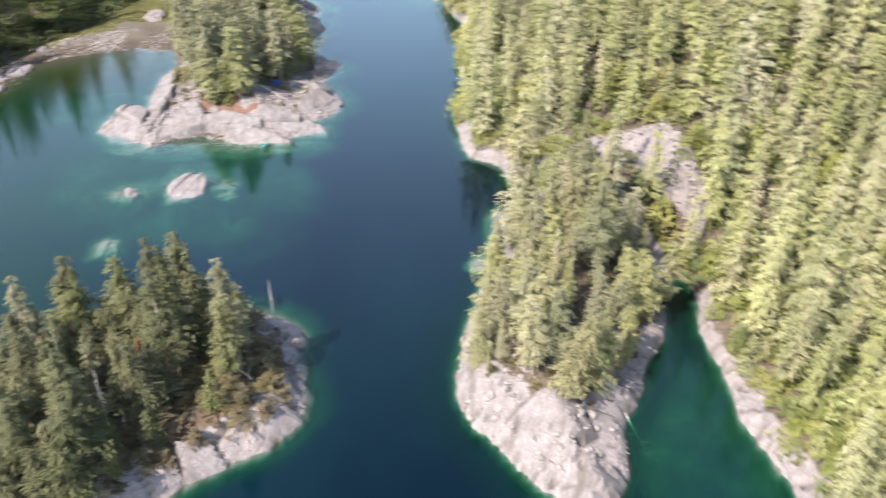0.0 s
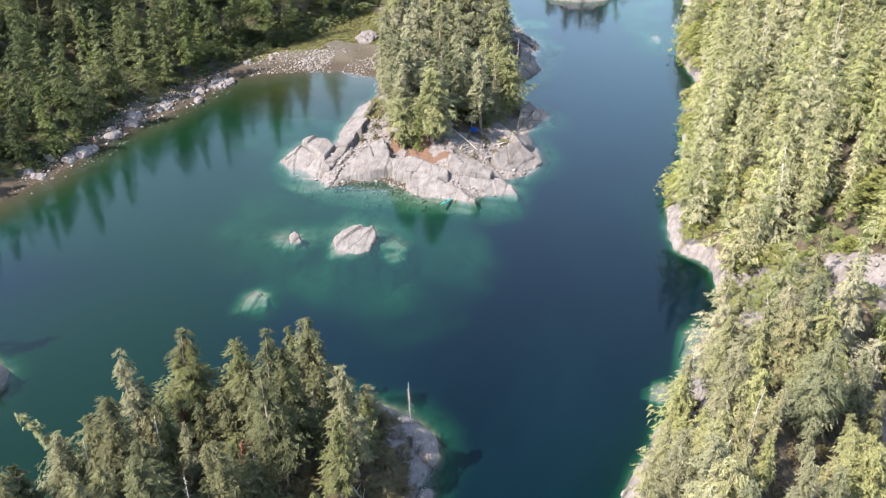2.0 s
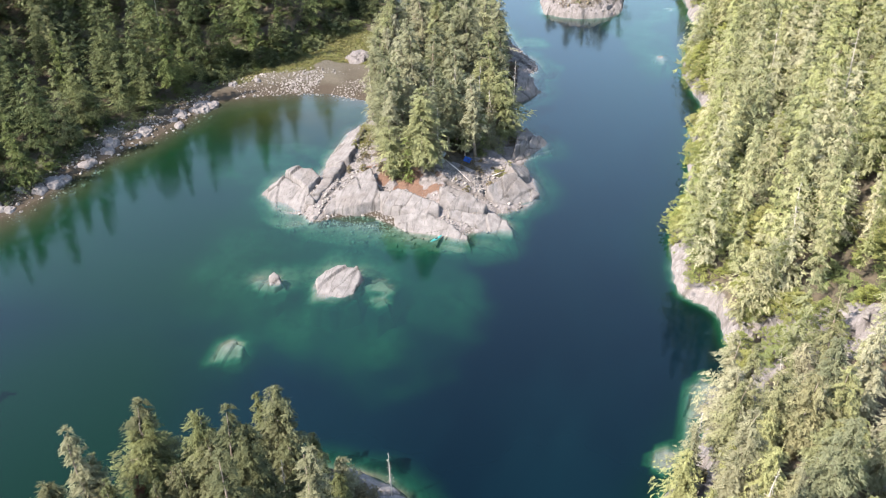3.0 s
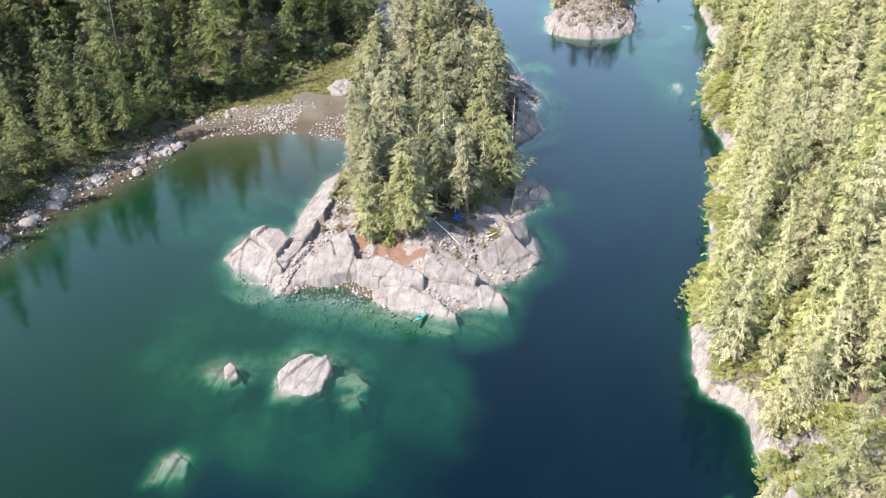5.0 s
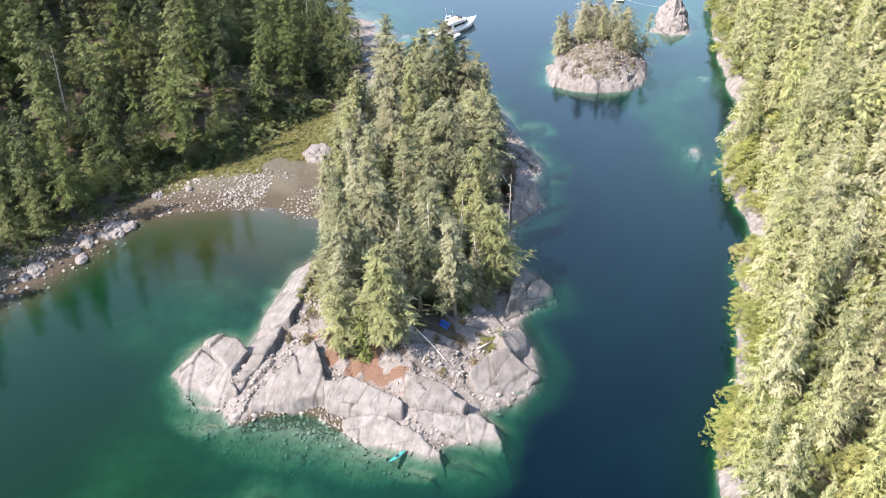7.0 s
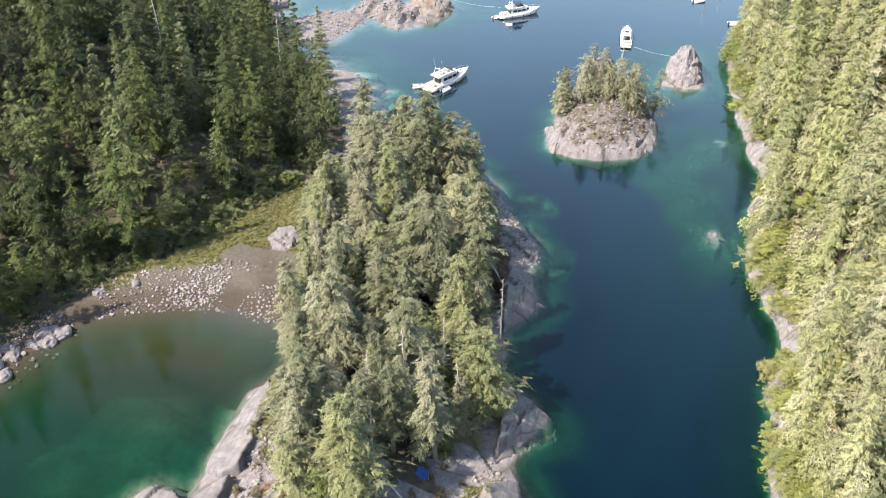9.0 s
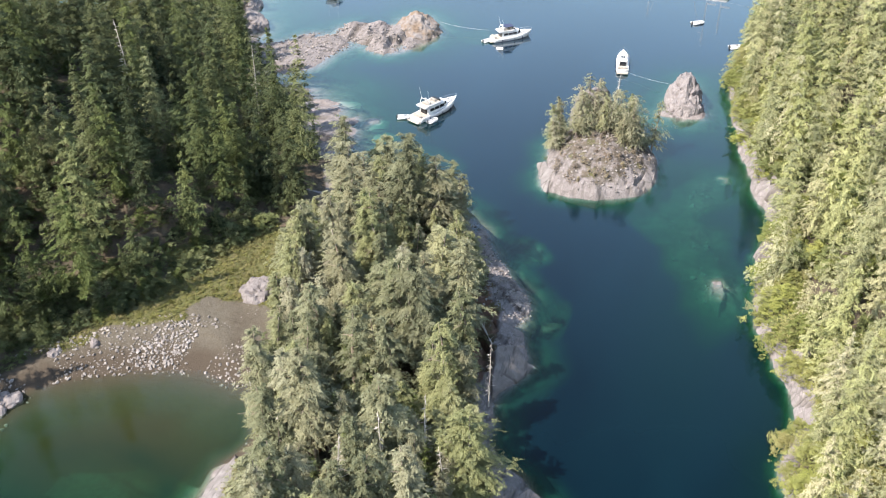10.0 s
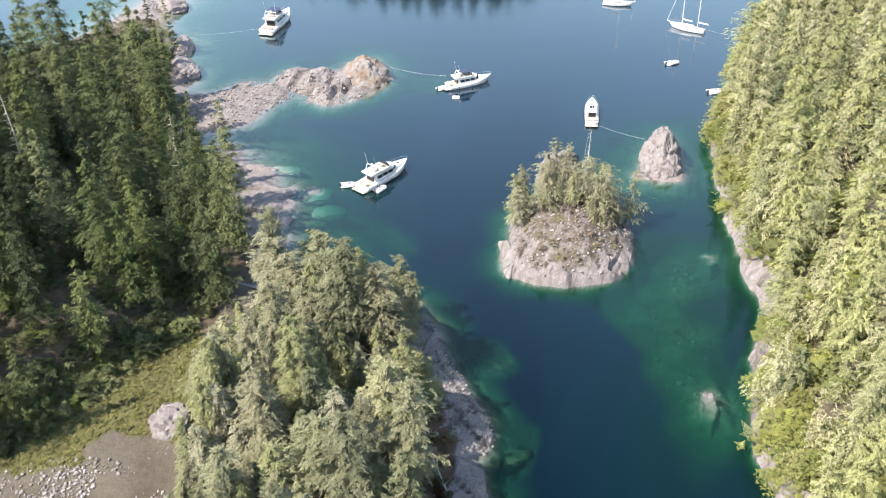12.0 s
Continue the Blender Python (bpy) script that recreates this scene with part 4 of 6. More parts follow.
def woodland(name, label, templates, xs, ys, zs, seed, lo, hi, material, wide=1.0):
    """Many trees joined in one mesh; each has a tone of its own."""
    rng = np.random.default_rng(seed)
    pts, tris, tones, norms, n = [], [], [], [], 0
    for x, y, z in zip(xs, ys, zs):
        p, t, g = templates[rng.integers(len(templates))]
        s, a = rng.uniform(lo, hi), rng.uniform(0, 6.28)
        w = s * wide * rng.uniform(0.85, 1.25)
        lx, ly = rng.normal(0, 0.03, 2)
        c, si = math.cos(a) * w, math.sin(a) * w
        q = np.stack((p[:, 0] * c - p[:, 1] * si + x + lx * p[:, 2], p[:, 0] * si + p[:, 1] * c + y + ly * p[:, 2], p[:, 2] * s + z - 0.2), 1)
        pts.append(q), tris.append(t + n), tones.append(np.full(len(p), rng.random()))
        norms.append(np.stack((g[:, 0] * math.cos(a) - g[:, 1] * math.sin(a), g[:, 0] * math.sin(a) + g[:, 1] * math.cos(a), g[:, 2]), 1))
        n += len(p)
    me = raw_mesh(name, np.concatenate(pts), np.concatenate(tris), material, normals=np.concatenate(norms))
    me.attributes.new("tone", "FLOAT", "POINT").data.foreach_set("value", np.concatenate(tones).astype(np.float32))
    return tagged(new(name, me), label, "forest", kind="stuff")


def post(h, r, n=4):
    """A plain tapering trunk as arrays."""
    a = np.arange(n) * 6.2832 / n
    ring = np.stack((np.cos(a) * r, np.sin(a) * r, np.full(n, -0.5)), 1)
    p = np.concatenate((ring, [(0, 0, h)]))
    i = np.arange(n)
    return p, np.stack((i, (i + 1) % n, np.full(n, n)), 1)


MAIN_WOOD = rounded([(-73, 243), (-66, 226), (-61, 212), (-54, 204), (-46, 202.5), (-42.5, 214), (-37.5, 222), (-35.8, 231), (-40.6, 243), (-45.2, 256), (-46.3, 270), (-54, 286), (-60, 300), (-72, 302), (-83, 290), (-84, 272), (-78, 254)])
FRONT_WOOD = rounded([(-29, 108), (-31, 119), (-37, 128), (-50, 127), (-60, 120), (-67, 107), (-69, 90), (-63, 78), (-54, 78), (-45, 86), (-37, 97)])
KNOB_WOOD = rounded([(4, 110), (5, 126), (11, 146), (15, 157), (21, 160), (30, 157), (36, 148), (39, 136), (34, 121), (27, 107), (17, 101)])
ISLET_WOOD = rounded([(-48, 331), (-46, 326), (-38, 327), (-30, 327), (-25, 331), (-26, 338), (-34, 344), (-45, 340)])
plant(SHADE_TINTED, *scatter(FRONT_WOOD, 4.7, 11), 12, 0.36, 0.96, "trees on the near island", 0.06, 1.32)
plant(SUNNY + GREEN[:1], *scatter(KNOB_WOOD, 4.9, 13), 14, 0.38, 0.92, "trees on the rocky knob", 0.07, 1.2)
plant(GREEN, *scatter(MAIN_WOOD, 4.5, 15, lambda u, v: np.hypot(u + 42.5, (v - 213.5) / 1.3) > 3.6), 16, 0.5, 1.06, "trees on the main island", 0.045, 1.48)
plant(GREYISH + GREYISH + [GREEN[4]], *scatter(ISLET_WOOD, 3.5, 17), 18, 0.4, 0.76, "trees on the small islet", 0.1, 1.25)
# Mostly out of view: added to throw shade over the west rock.
plant(SHADE_TINTED, np.array([-106.0, -109, -105, -112, -107, -114, -110, -116, -105, -102, -103, -101]), np.array([97.0, 103, 106, 108, 113, 114, 118, 104, 119, 101, 109, 105]), 19, 0.7, 0.95, "trees on the bare west rock", 0.03, 1.3)


def stand(kind, x, y, s, lean_x=0.0, lean_y=0.0, turn=0.0):
    z = float(land(np.array([x]), np.array([y]))[0][0])
    return copy_thing(kind, Matrix.LocRotScale((x, y, z - 0.15), Euler((radians(lean_x), radians(lean_y), turn)), (s, s, s)))


for x, y, s in ((-44, 105, 0.9), (-57, 112, 0.8), (-60, 92, 0.7), (-50, 84, 0.8), (-50, 262, 0.6), (-60, 232, 0.6), (-56, 218, 0.5)):
    stand(RUSTY, x, y, s)
for x, y, s, lx, ly in ((-34.5, 339, 0.95, 0, 0), (-31, 333, 0.55, 0, 4), (-29, 127, 0.55, 0, 0), (12, 154, 0.6, 4, -6), (8, 148, 0.45, 0, -14), (-52, 222, 0.95, 0, 3), (-44, 232, 1.0, 0, 2), (-39.5, 226, 0.9, -2, 4), (-48, 214, 0.8, 0, 0), (-44, 241, 1.0, 3, 0), (-57, 214, 0.85, 0, -4), (-47.5, 226, 1.1, 0, 0), (-62, 226, 0.9, 3, 0), (-40, 250, 0.8, 0, 4), (-70, 236, 0.8, 0, -5),
                        (-134, 250, 1.3, 0, 0), (-128, 300, 1.4, 0, 3), (-112, 322, 1.3, 0, 0), (-47, 96, 0.8, 0, 5), (-62, 98, 0.9, 4, 0), (-55, 104, 0.8, 0, 0), (-40, 118, 0.6, 3, 0), (-66, 90, 0.8, 0, -4), (18, 128, 0.7, 0, 3), (24, 146, 0.7, -4, 0), (20, 112, 0.5, 0, 0), (10, 140, 0.7, 5, -8), (20, 152, 0.8, -5, 4), (27, 136, 0.6, 0, 6), (31, 158, 0.7, 8, 0), (14, 120, 0.6, -6, -3), (30, 230, 1.2, 0, 0), (22, 188, 1.1, 0, -4), (18, 262, 1.1, 3, 0)):
    stand(BARE, x, y, s, lx, ly, x * 1.7)
stand(GREEN[1], -67, 105, 0.75, 8, -34)

hill = [crown_arrays(np.random.default_rng(30 + i), h, b, r, 16, 6, 17, 0.68, 0.2, tp + 0.05) for i, (h, b, r, tp) in enumerate(((21, 0.14, 3.3, 0.85), (24, 0.2, 3.0, 0.95), (17, 0.1, 3.4, 0.7), (22, 0.25, 2.8, 1.0), (20, 0.12, 3.7, 0.8)))]
shaded = [crown_arrays(np.random.default_rng(45 + i), h, b, r, 18, 7, 21, 0.56, 0.16, tp + 0.08) for i, (h, b, r, tp) in enumerate(((21, 0.14, 3.3, 0.9), (24, 0.2, 3.0, 1.0), (17, 0.1, 3.4, 0.8), (22, 0.25, 2.8, 1.05)))]
sparse = [crown_arrays(np.random.default_rng(40 + i), 21, 0.1, 3.6, 12, 6, 4, 2.2, 0.1, 0.85) for i in range(2)]


u, v = scatter(MAIN_WOOD, 5.2, 61, lambda u, v: np.hypot(u + 42.5, (v - 213.5) / 1.3) > 5.5)
young = [crown_arrays(np.random.default_rng(65 + i), h, 0.04, 3.0, 12, 7, 12, 0.85, 0.2, 0.6) for i, h in enumerate((17, 20))]
woodland("young_trees", "young green conifers filling the gaps of the island's wood", young, u, v, land(u, v)[0], 62, 0.28, 0.6, NEEDLES_YOUNG, 1.3)


def right_wood(u, v):
    _, _, shore = land(u, v)
    return (shore["right"] > 2.2) & (inside_by(KNOB_WOOD, u, v) < -1.5) & (inside_by(RAVINE, u, v) < 0) & (v < 470)


def left_wood(u, v):
    return (land(u, v)[2]["main"] < -3) & (u > -168)


def inner(v):
    """How far east the close trees of the slope reach, by y."""
    return np.interp(v, (100, 190, 235, 300, 470), (84, 92, 58, 38, 34))


EAST = rounded([(2, 168), (-10, 200), (-16, 360), (-12, 470), (50, 470), (70, 360), (96, 240), (104, 100), (70, 70), (54, 76), (42, 110), (42, 138), (36, 160)])
u, v = scatter(EAST, 5.3, 19, lambda u, v: right_wood(u, v) & (u < inner(v)))
woodland("forest_east", "sunlit yellow-green conifer forest on the steep east slope", hill, u, v, land(u, v)[0], 20, 0.55, 1.25, NEEDLES_EAST_LIT, 1.06)
# South of y = 170 mostly out of view, added to shade beach and bay.
LEFT_WOOD = rounded([(-159, 96), (-149, 126), (-141, 150), (-132, 170), (-128, 182), (-126, 206), (-121, 217), (-117, 234), (-112, 246), (-106, 256), (-99, 272), (-91, 286), (-90, 305), (-103.5, 328), (-122, 347), (-138, 367), (-143, 384), (-151, 396), (-162, 404), (-170, 400), (-174, 385), (-179, 372), (-188, 362), (-206, 350), (-205, 240), (-195, 96)])
u, v = scatter(LEFT_WOOD, 8.6, 21, lambda u, v: left_wood(u, v) & (v < 364))
woodland("forest_west", "tall green conifers standing above the west slope, tinted dark for shade", shaded, u, v, land(u, v)[0], 22, 0.85, 1.4, NEEDLES_WEST_SHADE, 1.35)
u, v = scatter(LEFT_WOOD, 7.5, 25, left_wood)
woodland("forest_west", "lower green conifers between the tall trees of the west slope, tinted dark for shade", shaded, u, v, land(u, v)[0], 102, 0.35, 0.66, NEEDLES_WEST_SHADE, 1.6)
u, v = scatter(rounded([(60, 10), (66, 60), (50, 90), (-10, 470), (20, 520), (150, 500), (170, 200), (150, 10)]), 11.0, 27, lambda u, v: right_wood(u, v) & ((u > inner(v)) | (v < 72)))
woodland("hilltop_forest", "distant yellow-green conifers on the hilltop", sparse, u, v, land(u, v)[0], 28, 0.7, 1.15, NEEDLES_EAST_LIT)
u, v = scatter(rounded([(-180, 100), (-140, 140), (-150, 420), (-200, 440), (-250, 400), (-250, 120)]), 11.0, 29, lambda u, v: (land(u, v)[2]["left"] > 8) & ((u < -168) | (v < 150)))
woodland("ridge_forest", "conifers on the ridge behind the west forest, in the same shade tint", sparse, u, v, land(u, v)[0], 26, 0.7, 1.15, NEEDLES_WEST_SHADE)
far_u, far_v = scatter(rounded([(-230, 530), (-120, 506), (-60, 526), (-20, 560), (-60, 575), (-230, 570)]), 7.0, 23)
woodland("forest_far", "conifers along the far shore, in the west forest's shade tint", sparse, far_u, far_v, land(far_u, far_v)[0], 24, 0.8, 1.2, NEEDLES_WEST_SHADE)


# ---- undergrowth and grass ----
def bush_arrays(rng, r, h, n, size):
    a, q, z = rng.uniform(0, 6.28, n), np.sqrt(rng.uniform(0.05, 1, n)), rng.uniform(0, 1, n)
    w = r * q * (1 - 0.75 * z * z) * (1 + 0.3 * np.sin(3 * a + rng.uniform(0, 6)))
    o = np.stack((w * np.cos(a), w * np.sin(a), h * z * (1 - 0.3 * q)), 1)
    t, s = rng.uniform(0, 6.28, n), size * rng.uniform(0.6, 1.4, n)
    d = np.stack((np.cos(t), np.sin(t), rng.uniform(-0.5, 0.5, n)), 1) * s[:, None]
    c = np.stack((-np.sin(t), np.cos(t), rng.normal(0, 0.3, n)), 1) * (0.5 * s)[:, None]
    p = np.stack((o - 0.4 * d + c, o - 0.4 * d - c, o + 0.7 * d), 1).reshape(-1, 3)
    out = o * (1, 1, 0.4) / r + (0, 0, 0.7) + 0.3 * rng.normal(0, 1, (n, 3))
    g = np.repeat(out / np.linalg.norm(out, axis=1)[:, None], 3, 0)
    return p, faced(p, g), g


bushes = [bush_arrays(np.random.default_rng(50 + i), r, h, 64, 0.8) for i, (r, h) in enumerate(((1.6, 2.0), (2.2, 2.6), (1.2, 3.2), (2.6, 1.8)))]
leafy = [bush_arrays(np.random.default_rng(60 + i), r, h, 380, 0.52) for i, (r, h) in enumerate(((2.6, 4.5), (3.2, 6.0), (2.2, 3.4)))]
tufts = [bush_arrays(np.random.default_rng(70 + i), 0.8, 0.55, 12, 0.45) for i in range(3)]


def edge_of(key, lo, hi, also=None):
    def keep(u, v):
        h, _, shore = land(u, v)
        ok = (shore[key] > lo) & (shore[key] < hi) & (h > 0.25)
        return ok & also(u, v) if also else ok
    return keep


BARE_ROCK = ((172, 200), (215, 221), (256, 265), (312, 338))      # where the east shore is bare, by y
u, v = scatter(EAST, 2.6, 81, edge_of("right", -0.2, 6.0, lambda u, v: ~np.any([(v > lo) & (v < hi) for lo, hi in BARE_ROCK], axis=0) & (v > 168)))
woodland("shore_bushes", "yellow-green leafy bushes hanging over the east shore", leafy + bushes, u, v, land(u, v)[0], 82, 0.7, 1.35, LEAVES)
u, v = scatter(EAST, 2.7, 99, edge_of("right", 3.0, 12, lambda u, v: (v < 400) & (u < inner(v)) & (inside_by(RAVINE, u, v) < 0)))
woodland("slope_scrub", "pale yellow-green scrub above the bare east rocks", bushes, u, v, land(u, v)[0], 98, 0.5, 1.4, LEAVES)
u, v = scatter(EAST, 4.4, 100, edge_of("right", 3.0, 95, lambda u, v: (u < inner(v)) & (inside_by(RAVINE, u, v) < 0) & (inside_by(KNOB_WOOD, u, v) < -1)))
woodland("slope_undergrowth", "green young conifers and brush below the trees of the east slope", bushes, u, v, land(u, v)[0], 101, 0.7, 1.9, NEEDLES_YOUNG)
u, v = scatter(EAST, 10.0, 83, edge_of("right", 8, 90, lambda u, v: u < inner(v)))
woodland("hill_bushes", "bright yellow-green bushes between the conifers of the east slope", leafy, u, v, land(u, v)[0], 84, 1.0, 1.9, LEAVES)
# The west undergrowth has the forest's shade in its colour too.
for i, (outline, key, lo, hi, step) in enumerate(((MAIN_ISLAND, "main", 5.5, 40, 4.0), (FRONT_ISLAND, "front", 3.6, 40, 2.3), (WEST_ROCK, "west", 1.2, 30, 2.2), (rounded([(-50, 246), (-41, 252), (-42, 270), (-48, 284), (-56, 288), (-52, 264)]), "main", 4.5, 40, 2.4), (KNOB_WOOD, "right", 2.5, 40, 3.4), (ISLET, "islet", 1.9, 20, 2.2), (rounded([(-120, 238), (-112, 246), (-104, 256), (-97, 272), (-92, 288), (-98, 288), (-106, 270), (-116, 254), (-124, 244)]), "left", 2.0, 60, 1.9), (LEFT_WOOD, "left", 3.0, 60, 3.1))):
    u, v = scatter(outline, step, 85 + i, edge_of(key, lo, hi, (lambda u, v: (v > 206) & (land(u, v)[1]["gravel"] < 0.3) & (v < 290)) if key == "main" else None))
    woodland("scrub", "low green undergrowth of the west forest, tinted dark for shade" if key == "left" else "low olive and brown scrub on the forest floor", bushes, u, v, land(u, v)[0], 90 + i, 0.25, {"front": 1.5, "left": 1.4, "islet": 0.5}.get(key, 0.8), {"left": NEEDLES_WEST_SHADE, "islet": HEATH}.get(key, SCRUB))
u, v = scatter(rounded([(-126, 238), (-100, 240), (-74, 254), (-74, 296), (-100, 296), (-126, 256)]), 0.75, 95, lambda u, v: land(u, v)[1]["grass"] > 0.5)
woodland("grass", "yellow-green rough grass behind the gravel neck", tufts, u, v, land(u, v)[0], 96, 0.6, 1.3, BLADES)
for label, outline in (("mossy grass behind the long granite slab", [(-68, 209), (-64.5, 211), (-66, 228), (-71, 231), (-69.5, 220)]), ("mossy grass in a hollow of the granite", [(-37, 214), (-33.5, 213.5), (-32.5, 217), (-36, 219)])):
    u, v = scatter(rounded(outline), 0.7, 97, lambda u, v: rough(u, v, 4, 3, 127) > -0.12)
    tops = np.max([land(u, v)[0]] + [slab_field(seed, corners, u, v)[1] for seed, corners in SLABS], axis=0)
    woodland("moss", label, tufts, u, v, tops + 0.15, 98, 0.6, 1.2, BLADES)

# ---- stones and rocks ----
def boulder_mesh(seed, material, n=15):
    """An angular stone about one metre across."""
    rng = np.random.default_rng(seed)
    bm = bmesh.new()
    q = rng.normal(0, 1, (n, 3))
    q = q / np.linalg.norm(q, axis=1)[:, None] * rng.uniform(0.42, 0.56, (n, 1)) * (1.0, 0.85, 0.62)
    for p in q:
        bm.verts.new(p)
    bmesh.ops.convex_hull(bm, input=bm.verts)
    for v in [v for v in bm.verts if not v.link_faces]:
        bm.verts.remove(v)
    return bm_mesh("boulder", bm, material)


BOULDERS = [boulder_mesh(200 + i, (STONE, PALE_STONE)[i % 2]) for i in range(8)]


def at(x, y):
    return float(land(np.array([x]), np.array([y]))[0][0])


def big_rock(name, label, x, y, sx, sy, top, seed, sink=2.0, hollow=False, turn=0.0, material=None, fine=4, taper=0.0, rugged=0.2, grain=0.55, facets=0):
    """A weathered rock with joints, standing on the bed or the ground."""
    bm = bmesh.new()
    bmesh.ops.create_icosphere(bm, subdivisions=fine, radius=1.0)
    p = np.array([v.co for v in bm.verts])
    n = 0.18 * rough(p[:, 0] * 2 + seed, p[:, 1] * 2 + p[:, 2], 1.2, 3, seed)
    lv, ed = blocks(p[:, 0] * sx + p[:, 2] * 0.7 * sx, p[:, 1] * sy + p[:, 2] * 0.4 * sy, grain * max(sx, sy), STRIKE - turn, 1.7, seed + 3)
    r = 1 + n + rugged * lv - 0.6 * rugged * np.exp(-(ed / (0.05 * max(sx, sy))) ** 2)
    p = np.sign(p) * np.abs(p) ** 0.75 * r[:, None]
    if facets:
        rng = np.random.default_rng(seed)
        d = p / np.linalg.norm(p, axis=1)[:, None]
        k = rng.normal(0, 1, (facets, 3)) * (1, 1, 0.8)
        k /= np.linalg.norm(k, axis=1)[:, None]
        flat = np.min(rng.uniform(0.86, 1.06, facets) / np.maximum(d @ k.T, 0.08), axis=1)
        p = d * (np.minimum(flat, 1.25) + 0.4 * n + 0.14 * rough(d[:, 0] * 5 + seed, d[:, 1] * 5 + d[:, 2] * 4, 1.0, 3, seed + 9))[:, None]
    h = top + sink
    p[:, :2] *= (1 - taper * np.clip(p[:, 2:3], 0, 1))
    if hollow:
        dip = np.exp(-((p[:, 0] - 0.1) / 0.22) ** 2 - ((p[:, 1] - 0.2) / 0.3) ** 2)
        p[:, 2] -= 0.3 * dip * (p[:, 2] > 0)
    p *= (sx, sy, h)
    for v, c in zip(bm.verts, p):
        v.co = c
    me = bm_mesh(name, bm, material or GROUND, False)
    ob = tagged(new(name, me), label, "rock")
    ob.matrix_basis = pose(x, y, -sink, 0, 0, math.degrees(turn))
    return ob


big_rock("outcrop", "grey granite outcrop between rough grass and trees", -85.5, 266, 3.4, 3.6, 2.6 + 0.5, 317, 0.5)
for x, y, s, seed in ((-113.2, 230.4, 1.7, 321), (-110.8, 231.6, 1.5, 323), (-111.6, 229.0, 1.3, 325), (-123.0, 206.8, 1.8, 327), (-121.6, 203.8, 1.3, 329), (-125.2, 188.5, 2.0, 331), (-126.0, 184.8, 1.5, 333), (-118.9, 214.6, 1.4, 335), (-105.5, 246.0, 1.0, 337), (-110.5, 242.3, 1.1, 339)):
    z = at(x, y)
    big_rock("shore_boulder", "pale grey boulder lying on the gravel beach", x, y, s, s * 1.15, max(z, 0) + 0.6 * s, seed, 0.5, turn=seed, fine=3)

big_rock("pillar_rock", "pale blocky granite rock standing out of the water", -21.2, 364.0, 4.6, 9.8, 6.2, 351, 1.0, fine=5, taper=0.12, facets=70)
big_rock("pillar_rock", "low pale granite block at the foot of the standing rock", -19.6, 358.6, 3.6, 4.6, 3.6, 356, 1.0, fine=4, taper=0.2, facets=22)
big_rock("ridge_rock", "high pale granite knoll at the end of a gravel spit", -96.5, 388.5, 8.2, 8.4, 5.6, 353, 1.0, turn=0.4, material=LICHEN_STONE, fine=5, taper=0.4, facets=110)
big_rock("ridge_rock", "low pale granite rock rising from a gravel spit", -107.0, 384.5, 6.8, 4.4, 3.0, 355, 1.0, turn=0.8, fine=5, taper=0.35, facets=90)
big_rock("islet_rock", "bare pale granite dome behind the islet's trees", -42.0, 340.5, 3.4, 3.6, 9.4, 357, 6.0, fine=4, taper=0.3, facets=60)
for x, y, sx, sy, top, turn, seed in ((-104, 340, 4.6, 2.2, 0.7, 0.2, 361), (-94.5, 332, 3.0, 2.2, 0.5, 0.6, 363), (-92, 321, 3.2, 2.6, 0.9, 0.3, 365), (-98, 328, 3.4, 2.4, 0.7, 0.9, 367), (-90.5, 315, 2.8, 2.4, 0.8, 0.5, 369)):
    big_rock("shore_rock", "low grey-brown rock slab at the wooded point", x, y, sx, sy, top, seed, 1.0, turn=turn, fine=3, facets=50)
for x, y, sx, sy, top, turn, seed in ((-143, 382, 4.0, 7.5, 3.2, 0.5, 621), (-150, 395, 3.6, 6.5, 2.8, 0.4, 623), (-168, 423, 5.0, 6.5, 2.6, 1.0, 625), (-174, 420, 4.0, 5.0, 2.0, 0.3, 627)):
    big_rock("shore_rock", "pale granite rock below the shaded west forest", x, y, sx, sy, top, seed, 1.0, turn=turn, fine=4, facets=50)
for x, y, sx, sy, turn, seed in ((-89, 334, 4.2, 2.4, 0.4, 371), (-84, 329, 3.6, 2.0, 0.2, 373), (-99, 342, 4.0, 1.8, 0.3, 375)):
    big_rock("sunken_rock", "pale flat rock just under the water off the wooded point", x, y, sx, sy, -0.3, seed, 1.6, turn=turn, material=PALE_STONE, fine=3, rugged=0.1)
big_rock("islet_rock", "rounded pale rock on top of the islet", -40.0, 343.0, 3.6, 3.0, 10.0, 357, -5.0)
shore_rng = np.random.default_rng(390)
for k in range(26):
    f = shore_rng.random()
    x, y = np.interp(f, (0, 0.3, 0.6, 1), (-128, -124.5, -119.5, -111)) + shore_rng.normal(-1.0, 1.3), np.interp(f, (0, 0.3, 0.6, 1), (174, 190, 210, 234))
    s = shore_rng.uniform(0.5, 1.5)
    big_rock("shore_boulder", "grey boulder lying on the gravel beach", x, y, s, s * 1.2, max(at(x, y), 0) + 0.55 * s, 600 + 2 * k, 0.5, turn=k, fine=3)

def stones_in(outline, spacing, seed, lo, hi, keep=None, power=3.0):
    """Places and sizes for stones, most of them small."""
    r = np.random.default_rng(seed)
    u, v = scatter(outline, spacing, seed, keep)
    return u, v, lo + (hi - lo) * r.random(len(u)) ** power


def patchy(size, k, cut):
    return lambda u, v: (rough(u, v, size, 3, k) > cut) & (land(u, v)[0] > -0.6)


